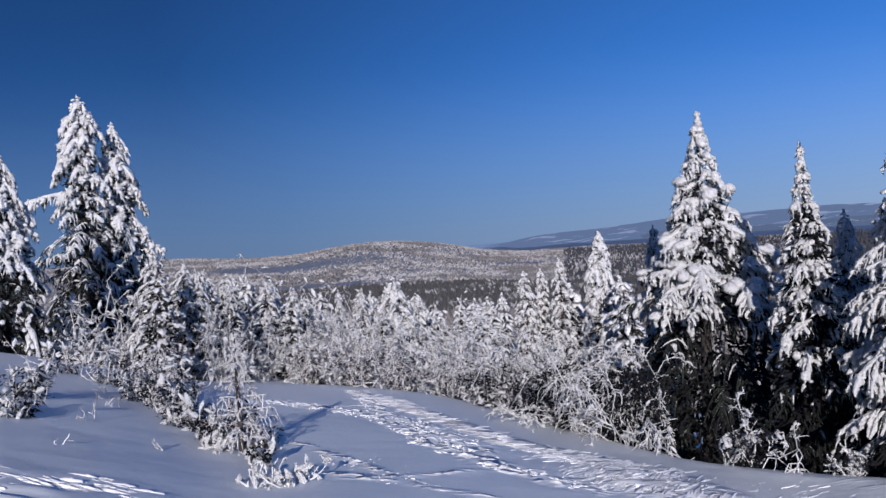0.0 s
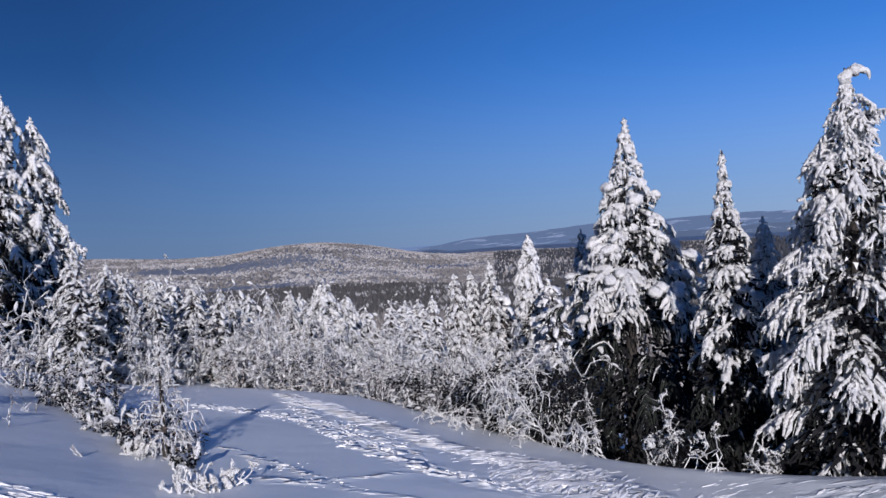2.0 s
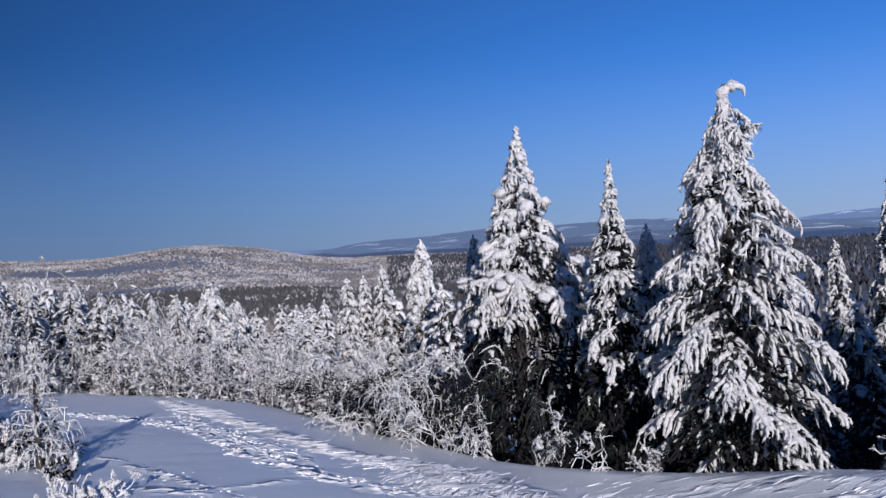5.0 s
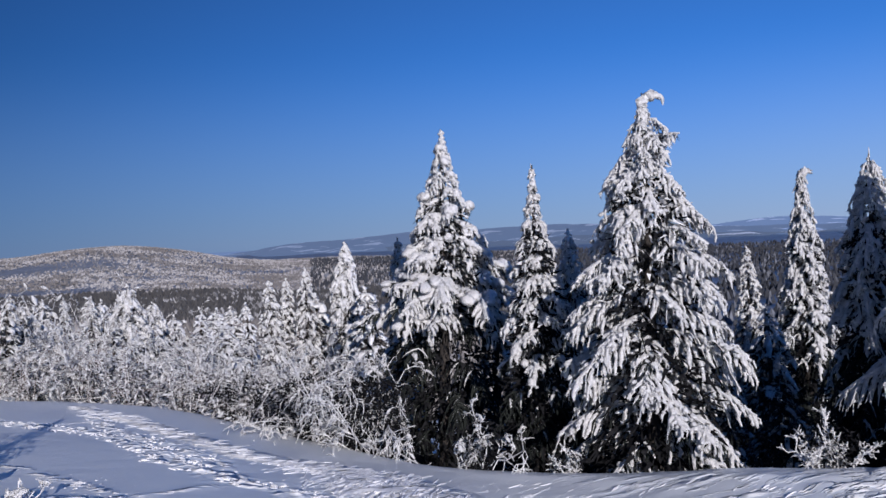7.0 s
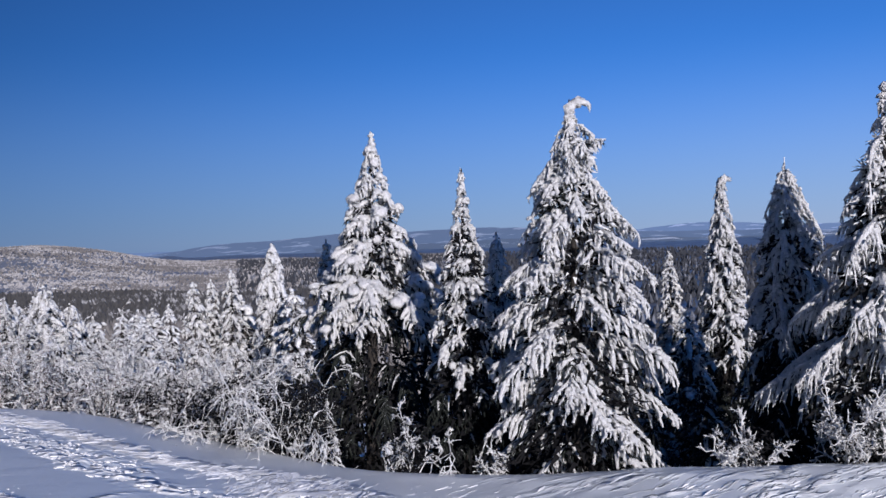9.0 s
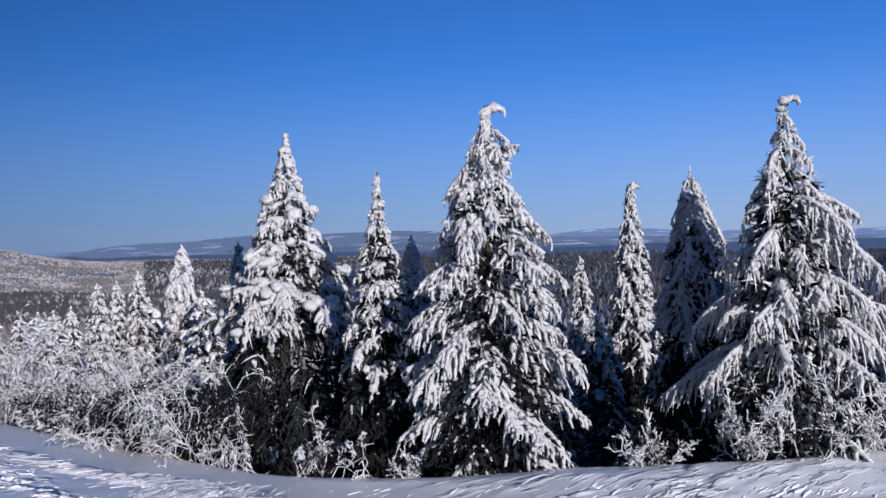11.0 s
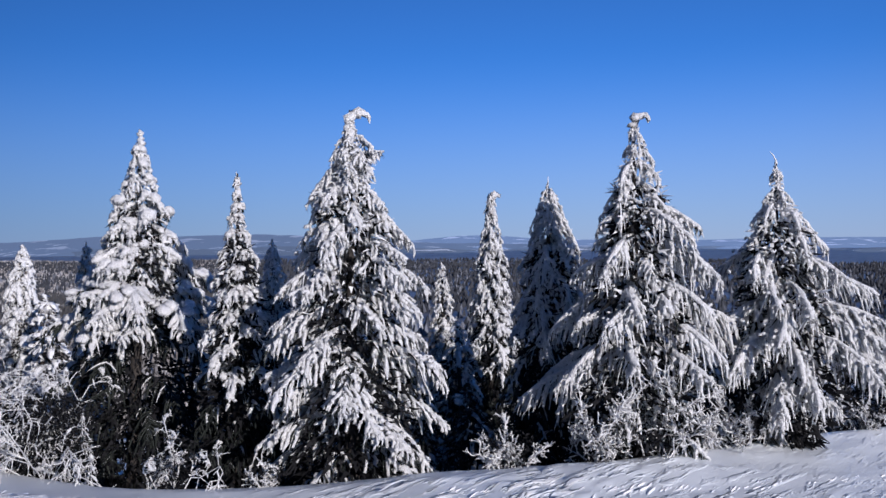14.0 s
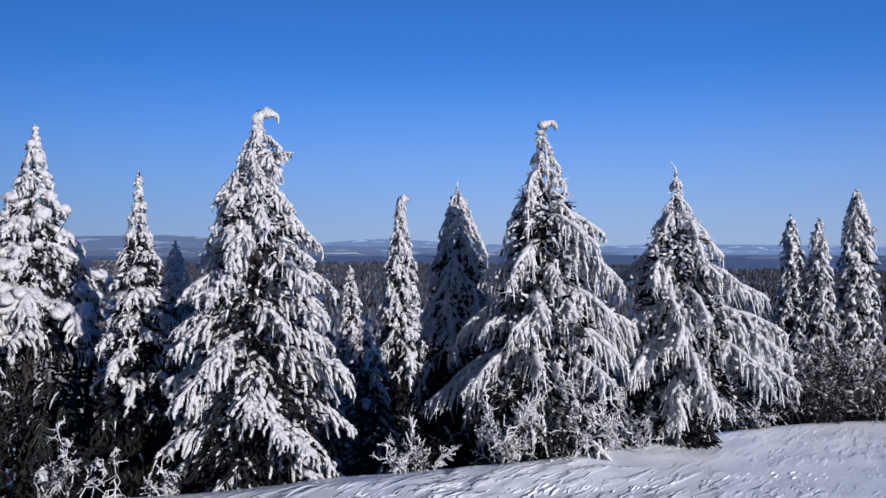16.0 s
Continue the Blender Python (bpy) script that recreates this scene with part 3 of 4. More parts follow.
def core(rng, height, outline, count, scale=1.0, low=0.0, high=0.8, power=1.5, fill=0.62):
    """The inside of a crown: slivers round the stem, for rimed needle sprays and for dark shade filling."""
    u = low + (high - low) * rng.uniform(0.02, 1.0, count) ** power
    a = rng.uniform(0, 6.283, count)
    r = np.sqrt(rng.uniform(0.0, 1.0, count)) * fill * np.array([outline(x, c) for x, c in zip(u, np.cos(a))])
    p = np.stack([r * np.cos(a), r * np.sin(a), u * height - 0.35 * r], -1)
    d = np.stack([np.cos(a), np.sin(a), rng.uniform(-1.2, 0.1, count)], -1) + rng.normal(0, 0.5, (count, 3))
    room = np.clip(np.array([outline(x, 0.0) for x in u]) / 0.6, 0.12, 1)
    d *= (scale * room * rng.uniform(0.12, 0.34, count) / np.linalg.norm(d, axis=1))[:, None]
    w = np.cross(d, rng.normal(0, 1, (count, 3)))
    w *= scale * rng.uniform(0.02, 0.055, (count, 1)) / (np.linalg.norm(w, axis=1, keepdims=True) + 1e-9)
    v = np.stack([p - w, p + w, p + d], 1)
    return v.reshape(-1, 3), np.arange(count * 3).reshape(-1, 3)


def fringe(rng, twigs, count, length, width, fall):
    """Small tapered twiglets that stick out of the twigs and hang in combs."""
    n = len(twigs)
    i = np.repeat(np.arange(n), count)
    s = rng.uniform(0.1, 2.99, len(i))
    k = s.astype(int)
    f = (s - k)[:, None]
    p = twigs[i, k] * (1 - f) + twigs[i, k + 1] * f
    t = twigs[i, k + 1] - twigs[i, k]
    t /= np.linalg.norm(t, axis=1, keepdims=True) + 1e-9
    d = rng.normal(0, 0.75, (len(i), 3)) * (1, 1, 0.5) + (0, 0, -fall) + t * 0.9
    d /= np.linalg.norm(d, axis=1, keepdims=True)
    tip = p + d * (rng.uniform(0.5, 1.4, len(i)) * length)[:, None]
    w = np.cross(d, rng.normal(0, 1, (len(i), 3)))
    w *= (rng.uniform(0.7, 1.3, len(i)) * width)[:, None] / (np.linalg.norm(w, axis=1, keepdims=True) + 1e-9)
    w2 = np.cross(d, w)
    v = np.stack([p + w, p - 0.5 * w + 0.87 * w2, p - 0.5 * w - 0.87 * w2, tip], 1)
    o = np.arange(len(i))[:, None] * 4
    return v.reshape(-1, 3), np.concatenate([o + (0, 1, 3), o + (1, 2, 3), o + (2, 0, 3)])


def spruce_parts(parent, seed, height, reach, droop=0.7, gap=0.42, step=0.085, hang=1.0, broad=0.34, load=1.0, low_load=0.3, thick=0.031,
                 curl=0.0, lean=0.0, arms=(), fine=True, dense=True, coat=None, frosted=0.5, hem=0.12, ragged=0.0, pads=1.0, cap=0.0, sprigs=(), comb=0.0):
    """reach: rows of height (0 to 1), reach to one side and to the other, in metres; lean: how far the tip stands aside."""
    rng = np.random.RandomState(seed)
    reach = np.array(reach)
    cap = cap or (0.85 if fine else 0.4)

    def outline(u, c):
        a, b = np.interp(u, reach[:, 0], reach[:, 1]), np.interp(u, reach[:, 0], reach[:, 2])
        return (a + b) / 2 + (b - a) / 2 * c

    def sway(p):
        """The stem leans a little."""
        p = p.copy()
        p[..., 0] += lean * np.clip(p[..., 2] / height, 0, 1.2)
        return p

    zs = np.linspace(-0.3, height, 14)
    stem = sway(np.stack([np.zeros(14), np.zeros(14), zs], -1))[None]
    width = (0.022 * height * (1 - np.clip(zs / height, 0, 1)) + 0.012)[None]
    part("trunk", [tubes(stem, width, 7)], BARK, parent)
    spines, lengths, ups = boughs_of(rng, height, outline, droop, gap, ragged, arms)
    spines = sway(spines)
    amount = low_load + (load - low_load) * np.clip((ups - hem) / 0.2, 0, 1)
    white, dark = [], []
    for spine, n, u, share in zip(spines, lengths, ups, amount):
        path, size = twigs_of(rng, spine, n, step * (1 - 0.25 * comb), broad, comb)
        laden = rng.rand(len(size)) < min(1.0, share * rng.uniform(0.6, 1.15))
        white.append((path[laden], size[laden], np.full(laden.sum(), u)))
        dark.append((path[~laden], size[~laden], np.full((~laden).sum(), u)))
    (on, on_size, _), (off, off_size, off_u) = ([np.concatenate(v) for v in zip(*w)] for w in (white, dark))
    # dark wood and needles, hidden under the snow above and bare below
    wood = np.linspace(1.0, 0.3, 8)[None] * (0.012 + 0.008 * lengths)[:, None] * min(1.0, height / 4)
    clad = off_u + rng.normal(0, 0.12, len(off)) > frosted
    needle = lambda paths, sizes: [tubes(paths, np.array([1.0, 1.1, 0.8, 0.2])[None] * thick * 0.45 * np.clip(sizes / 0.25, 0.5, 1.1)[:, None], 3),
                                   fringe(rng, paths, 3 if fine else 1, thick * 2.0, thick * 0.3, 0.8)]
    low = np.array([0, 0, -thick * 0.9])
    # where boughs hang like combs the snow keeps to their backs, and the long fringe below is only rimed
    ends = on[rng.rand(len(on)) < 1.3 * comb]
    if comb:
        q = np.linspace(0, 1, 4)[None] * rng.uniform(0.4, 1.0, (len(on), 1))
        on = np.stack([along_path(p, s)[0] for p, s in zip(on, q)])
    every = slice(None) if fine else [0, 2, 4, 7]
    needles = [tubes(spines[:, every], wood[:, every], 3)] + needle(off[~clad], off_size[~clad]) + [fringe(rng, on + low, 3 if fine else 1, thick * 2.8, thick * 0.36, 0.9)]
    drop = hanging(rng, off[~clad], 1, 0.12)
    needles.append(tubes(drop, np.array([0.5, 0.45, 0.1])[None] * thick * np.ones((len(drop), 1)), 3))
    # near-black slivers round the stem stand in for shade inside the crown
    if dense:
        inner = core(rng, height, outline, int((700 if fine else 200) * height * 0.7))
        tagged(part("inner_shade", [(sway(inner[0]), inner[1])], SHADE_FILL, parent), kind="stuff")
    tagged(part("crown", needles, coat or NEEDLES, parent), kind="stuff")
    rimed = needle(off[clad], off_size[clad])
    if comb:
        rimed += [tubes(ends, np.array([0.6, 0.7, 0.75, 0.4])[None] * thick * rng.uniform(0.4, 0.9, (len(ends), 1)), 3), fringe(rng, ends, 6, thick * 1.8, thick * 0.34, 0.7)]
    drop = hanging(rng, on[::2], 1, 0.1 * hang)
    rimed.append(tubes(drop, np.array([0.55, 0.5, 0.12])[None] * thick * rng.uniform(0.5, 1.2, (len(drop), 1)), 3))
    tuftwork = core(rng, height, outline, int((700 if fine else 120) * min(1.0, height / 5)), 0.8 * min(1.0, height / 5), 0.5, 0.97, 1.0, 0.72)
    rimed.append((sway(tuftwork[0]), tuftwork[1]))
    tagged(part("rimed_needles", rimed, coat or RIME_NEEDLES, parent, "frost-white needle sprays"), kind="stuff")
    for aside, share, length, tilt in sprigs:
        foot = sway(np.array([aside, -0.1, share * height]))
        way = np.array([math.sin(radians(tilt)), 0, math.cos(radians(tilt))]) * length
        line = foot + np.linspace(0, 1, 5)[:, None] * way + 0.12 * length * np.array([0, 0, 1]) * np.sin(np.linspace(0, 3, 5))[:, None]
        part("bare_twig", [tubes(line[None], np.linspace(0.014, 0.007, 5)[None], 5)], RIME_THIN, parent, "thin bare twig with a little rime")
    # snow: a finger along each twig, a ridge along each bough, pillows on the outer boughs, a cap on the tip
    lift = np.array([0, 0, thick * 0.45])
    if fine:
        # beads of clotted snow, and short plump fingers that hang from them
        bead = np.stack([on[:, 0], on[:, 0] * 0.4 + on[:, 1] * 0.6, on[:, 1] * 0.8 + on[:, 2] * 0.2, on[:, 1] * 0.2 + on[:, 2] * 0.8, on[:, 2] * 0.6 + on[:, 3] * 0.4, on[:, 3]], 1)
        swell = np.where((np.arange(6)[None] + rng.randint(0, 2, (len(on), 1))) % 2, 1.3, 0.75) * np.array([0.8, 1.0, 1.1, 1.1, 1.0, 0.6])[None]
        fat = swell * rng.uniform(0.65, 1.35, (len(on), 6)) * thick * np.clip(on_size / 0.2, 0.6, 1.2)[:, None]
        snow = [lumpy(rng, bead + lift + rng.normal(0, thick * 0.4, bead.shape), fat, 4, 0.85, 0.32)]
        finger = hanging(rng, on, 1, thick * 2.1)
        snow.append(lumpy(rng, finger + lift, np.array([0.8, 0.95, 0.4])[None] * thick * rng.uniform(0.5, 1.1, (len(finger), 1)), 4, 1.0, 0.3))
    else:
        fat = np.array([0.75, 1.1, 1.15, 0.65])[None] * rng.uniform(0.55, 1.35, (len(on), 4)) * thick * np.clip(on_size / 0.2, 0.6, 1.25)[:, None]
        snow = [lumpy(rng, on + lift + rng.normal(0, thick * 0.25, on.shape), fat, 3, 0.85, 0.28)]
    laden = rng.rand(len(spines)) < amount * 1.1
    bulge = np.array([0.5, 0.9, 1.1, 1.2, 1.25, 1.2, 1.15, 1.1, 0.75]) if fine else np.array([0.5, 1.1, 1.3, 1.1, 0.6])
    ridge_path = np.stack([along_path(sp, np.linspace(0.22, 1.02, len(bulge)))[0] for sp in spines[laden]]) + lift
    ridge_fat = bulge[None] * rng.uniform(0.65, 1.3, (laden.sum(), len(bulge))) * thick * (1.25 + 0.4 * comb) * np.clip(0.4 + 0.6 * lengths[laden], 0.5, 1.1)[:, None]
    snow.append(lumpy(rng, ridge_path, ridge_fat, 6 if fine else 3, 0.8, 0.25))
    if pads > 0:
        snow.append(pillows(rng, spines[laden], lengths[laden], thick * 1.9 * pads, lambda z: 0.75, 6 if fine else 5))
    tops, reaches = [], []
    for u in rng.uniform(0.7, 0.985, 46 if fine else 6):
        a = rng.uniform(0, 6.283)
        n = max(0.08, outline(u, math.cos(a)))
        q = np.linspace(0.1, 0.75, 8) * n
        tops.append(sway(np.stack([q * math.cos(a), q * math.sin(a), u * height + 0.1 * q - 0.5 * q * q / n], -1)))
        reaches.append(n)
    snow.append(pillows(rng, np.array(tops), reaches, thick * 1.7, lambda z: max(load, 0.8), 6 if fine else 5))
    tip = stem[0, -1]
    k = np.linspace(0, 1, 12)
    if curl:
        arc = np.radians(200 * k - 20)
        hook = np.stack([tip[0] + abs(curl) * 0.5 * (1 - np.cos(arc)) * np.sign(curl), np.full(12, tip[1]), tip[2] - 0.05 + 0.5 * abs(curl) * (np.sin(arc) - 1)], -1)
        hook = np.concatenate([tip + np.array([[0, 0, -0.8 * abs(curl) - 0.3], [0.01, 0, -0.7 * abs(curl) - 0.1]]), hook])
        fat = np.array([2.4, 2.8, 2.6, 2.8, 2.4, 2.6, 2.3, 2.3, 2.2, 2.0, 1.7, 1.5, 1.0, 0.1]) * rng.uniform(0.75, 1.25, 14) * thick
    else:
        hook = np.stack([tip[0] + 0.02 * np.sin(5 * k), np.full(12, tip[1]), tip[2] - 0.55 + 0.57 * k], -1)
        fat = np.array([2.2, 2.4, 1.8, 2.2, 1.6, 2.0, 1.3, 1.7, 1.1, 1.5, 1.0, 0.2]) * rng.uniform(0.75, 1.25, 12) * thick * cap
    snow.append(lumpy(rng, hook[None] + rng.normal(0, thick * (0.5 if curl else 0.25), hook.shape), fat[None], 7, 1.0, 0.45))
    tagged(part("snow_load", snow, SNOW, parent), kind="stuff")


def spruce(label, bearing, distance, top, reach, seed, group="", **shape):
    """A spruce whose tip stands at the height top over the eye."""
    x, y, z = stand(bearing, distance)
    ob = new("spruce")
    spruce_parts(ob, seed, top - z + 0.1, reach, **shape)
    ob.matrix_world = pose(x, y, z - 0.1, 0, 0, -bearing)
    return tagged(ob, label, "tree", group)


def rise(distance, degrees_up):
    return distance * math.tan(radians(degrees_up))


def even(base, power):
    """A plain outline that tapers from base to tip."""
    return [(u, base * (1 - u) ** power + 0.06, base * (1 - u) ** power + 0.06) for u in (0, 0.15, 0.3, 0.45, 0.6, 0.75, 0.88, 1.0)]


ROW = "spruces along the brow"
spruce("tall slender spruce laden with thick white snow, dark inside", 16.4, 20.5, rise(20.5, 7.0),
       [(0, 1.6, 1.9), (0.2, 1.9, 2.15), (0.38, 2.0, 2.3), (0.5, 1.75, 1.95), (0.63, 1.2, 1.4), (0.71, 0.9, 1.0), (0.83, 0.56, 0.52), (0.9, 0.28, 0.25), (0.95, 0.14, 0.14), (1, 0.07, 0.07)],
       21, ROW, droop=0.5, thick=0.049, lean=0.23, low_load=0.0, hem=0.38, frosted=0.5, pads=2.1, gap=0.66, load=0.9, step=0.095, cap=1.0)
spruce("narrow snow-covered spruce with a thin pointed top", 22.8, 17.2, rise(17.2, 4.4),
       [(0, 1.0, 1.0), (0.2, 1.1, 1.0), (0.37, 1.0, 0.9), (0.5, 0.75, 0.75), (0.62, 0.6, 0.6), (0.75, 0.42, 0.38), (0.83, 0.24, 0.22), (0.9, 0.11, 0.11), (1, 0.03, 0.03)],
       22, ROW, sprigs=[(0.4, 0.6, 0.5, -20)], cap=0.45, droop=0.65, pads=1.6, gap=0.5, thick=0.036, load=0.85, low_load=0.03, hem=0.28, frosted=0.45, lean=0.06)
spruce("short dark spruce with snow on its drooping boughs", 25.2, 19, rise(19, 0.1), even(1.2, 0.8), 23, ROW, droop=0.9, low_load=0.0, hem=0.35, load=0.6)
spruce("broad snow-laden spruce with a bent over white tip", 30.3, 15.5, rise(15.5, 8.6),
       [(0, 1.8, 1.9), (0.14, 1.8, 1.9), (0.3, 1.75, 1.75), (0.45, 1.55, 1.5), (0.55, 1.4, 1.35), (0.63, 1.0, 1.2), (0.72, 0.8, 0.92), (0.8, 0.88, 0.5), (0.86, 0.45, 0.5),
        (0.9, 0.3, 0.65), (0.94, 0.14, 0.12), (1, 0.05, 0.05)], 24, ROW, sprigs=[(0.4, 0.69, 0.55, 4), (0.42, 0.68, 0.42, 60)], droop=0.6, curl=0.38, load=0.84, thick=0.03, pads=1.1, hang=1.0, gap=0.46, low_load=0.32, hem=0.0, frosted=0.35, step=0.075,
       arms=[(0.875, 0, 0.62, 0.45, 0.3), (0.87, 30, 0.5, 0.4, 0.3), (0.83, 180, 0.8, 0.0, 0.75), (0.82, 200, 0.7, 0.0, 0.8), (0.7, 180, 0.75, 0.0, 0.5), (0.52, 185, 1.45, 0.05, 0.5)])
spruce("small slim frosted spruce behind larger ones", 36.4, 27, rise(27, -1.5), even(0.9, 0.7), 25, ROW, fine=False, gap=0.36, step=0.13, thick=0.06, low_load=0.05, coat=RIME_THICK)
spruce("slim snowy spruce with a tip bent sideways", 39.7, 27, rise(27, 3.1),
       [(0, 1.5, 1.4), (0.41, 1.07, 1.0), (0.57, 0.78, 0.75), (0.7, 0.63, 0.63), (0.8, 0.53, 0.53), (0.9, 0.23, 0.25), (1, 0.1, 0.1)], 26, ROW, droop=0.8, curl=0.25, low_load=0.03, hem=0.38, thick=0.042, step=0.1)
spruce("dense shaded spruce with heavy hanging snowy boughs", 43.5, 18.3, rise(18.3, 3.7),
       [(0, 1.4, 1.4), (0.4, 1.0, 1.0), (0.6, 0.78, 0.78), (0.72, 0.68, 0.74), (0.81, 0.46, 0.66), (0.92, 0.34, 0.37), (1, 0.11, 0.11)], 27, ROW, sprigs=[(0.0, 0.99, 0.18, 0), (0.4, 0.76, 0.3, 15), (0.5, 0.7, 0.3, 70)], droop=0.95, load=0.95, low_load=0.03, hem=0.4)
spruce("wide snowy spruce with long drooping fringed arms", 49.1, 16, rise(16, 8.1),
       [(0, 0.9, 1.0), (0.1, 1.5, 1.6), (0.24, 2.1, 1.95), (0.37, 1.5, 1.85), (0.53, 1.15, 1.5), (0.6, 0.9, 1.15), (0.72, 0.66, 1.0), (0.82, 0.48, 0.6), (0.9, 0.18, 0.36), (0.95, 0.1, 0.12), (1, 0.1, 0.1)],
       28, ROW, sprigs=[(0.9, 0.27, 0.5, 30)], droop=0.66, thick=0.029, pads=0.8, curl=0.28, hang=1.6, gap=0.64, ragged=0.1, comb=0.6, load=0.85, low_load=0.35, hem=0.12, frosted=0.45, step=0.075,
       arms=[(0.75, 0, 1.15, 0.05, 0.5), (0.77, 180, 0.62, 0.0, 0.7), (0.62, 185, 0.9, -0.1, 0.6), (0.36, 195, 1.5, 0.25, 0.9), (0.38, 215, 1.5, 0.3, 0.9), (0.33, 175, 2.2, 0.0, 0.5)])
spruce("broad snowy spruce with long sagging lower boughs", 57.8, 17.8, rise(17.8, 4.8),
       [(0, 0.9, 0.8), (0.16, 1.4, 1.8), (0.26, 1.6, 2.15), (0.39, 1.5, 2.1), (0.47, 1.4, 1.8), (0.65, 1.0, 1.25), (0.71, 0.9, 0.95), (0.82, 0.45, 0.62), (0.9, 0.18, 0.18), (1, 0.06, 0.06)],
       29, ROW, sprigs=[(0.0, 0.99, 0.22, -30), (2.0, 0.36, 0.4, 25)], droop=0.64, thick=0.029, pads=0.8, hang=1.6, gap=0.64, ragged=0.1, comb=0.6, load=0.85, low_load=0.7, hem=0.05, frosted=0.1, step=0.075,
       arms=[(0.52, 0, 1.9, 0.05, 0.4), (0.5, 350, 2.2, 0.0, 0.42), (0.4, 345, 2.35, 0.05, 0.4), (0.58, 280, 1.0, 0.1, 0.6), (0.5, 265, 1.2, 0.2, 0.7)])
spruce("column-like snow-crusted young spruce", 64.7, 26, rise(26, 1.8), even(0.62, 0.45), 30, ROW, fine=False, gap=0.36, step=0.13, thick=0.06, load=0.75, low_load=0.05)
spruce("column-like snow-crusted young spruce", 66.3, 26, rise(26, 1.6), even(0.68, 0.5), 31, ROW, fine=False, gap=0.36, step=0.13, thick=0.06, load=0.75, low_load=0.05)
spruce("tall column-like spruce crusted with snow", 68.4, 27, rise(27, 3.4), even(0.85, 0.45), 32, ROW, fine=False, gap=0.36, step=0.13, thick=0.06, load=0.75, low_load=0.05)
CLOTTED = "snow-clotted narrow spruce lit from the side"
spruce(CLOTTED, 10.1, 42, rise(42, -0.1), even(1.38, 0.5), 33, ROW, thick=0.08, low_load=0.5, lean=0.14, coat=RIME_THICK, gap=0.55, step=0.15)
spruce(CLOTTED, 7.6, 43, rise(43, -1.7), even(0.98, 0.5), 35, ROW, thick=0.09, load=0.85, low_load=0.25, coat=RIME_THICK, gap=0.6, step=0.16, fine=False)
spruce(CLOTTED, 6.3, 44, rise(44, -2.3), even(0.94, 0.5), 36, ROW, thick=0.09, load=0.85, low_load=0.25, coat=RIME_THICK, gap=0.6, step=0.16, fine=False)
spruce(CLOTTED, 5.2, 43, rise(43, -2.4), even(1.14, 0.6), 37, ROW, thick=0.09, load=0.85, low_load=0.25, coat=RIME_THICK, gap=0.6, step=0.16, fine=False)
spruce("broad young spruce white with clotted snow in the wood", -3.5, 36, rise(36, -2.15), even(1.55, 0.65), 38, ROW, thick=0.09, low_load=0.8, coat=RIME_WHITE, gap=0.5, step=0.17, fine=False)
spruce(CLOTTED, -2.1, 37, rise(37, -3.3), even(1.0, 0.6), 39, ROW, thick=0.085, low_load=0.8, coat=RIME_WHITE, gap=0.5, step=0.17, fine=False)
spruce("dark narrow spruce in the shade of a larger one", 13.8, 25, rise(25, 0.0), even(1.0, 0.7), 34, ROW, fine=False, gap=0.36, step=0.13, thick=0.06, load=0.3, low_load=0.2)

LEFT = "spruces on the bank"
spruce("tall ragged spruce with thick snow clots on its bough ends", -22.7, 41, rise(41, 10.5),
       [(0, 2.3, 2.2), (0.3, 2.2, 2.0), (0.44, 2.2, 1.8), (0.54, 1.3, 1.0), (0.62, 1.2, 0.95), (0.69, 1.1, 0.9), (0.78, 1.1, 0.8), (0.86, 0.9, 0.85), (0.94, 0.65, 0.65), (1, 0.25, 0.25)],
       41, LEFT, droop=0.65, thick=0.08, gap=0.62, step=0.13, lean=0.17, low_load=0.03, load=0.85, hem=0.55, ragged=0.3, frosted=0.4, arms=[(0.66, 180, 2.5, 0.1, 0.3)])
spruce("ragged spruce leaning close to a taller one, snowy", -20.75, 42, rise(42, 8.9),
       [(0, 1.3, 2.9), (0.3, 1.3, 2.2), (0.6, 0.9, 1.25), (0.8, 0.6, 0.85), (0.92, 0.4, 0.5), (1, 0.14, 0.14)], 42, LEFT, droop=0.8, lean=0.1, low_load=0.12, load=0.85, hem=0.45, thick=0.075, gap=0.6, step=0.13, ragged=0.3)
spruce("snowy spruce with a dark inner crown on a bank", -27.4, 32, rise(32, 7.6), even(2.0, 0.6), 43, LEFT, droop=0.8, hem=0.4, low_load=0.12, load=0.85, thick=0.055, gap=0.5, step=0.11)


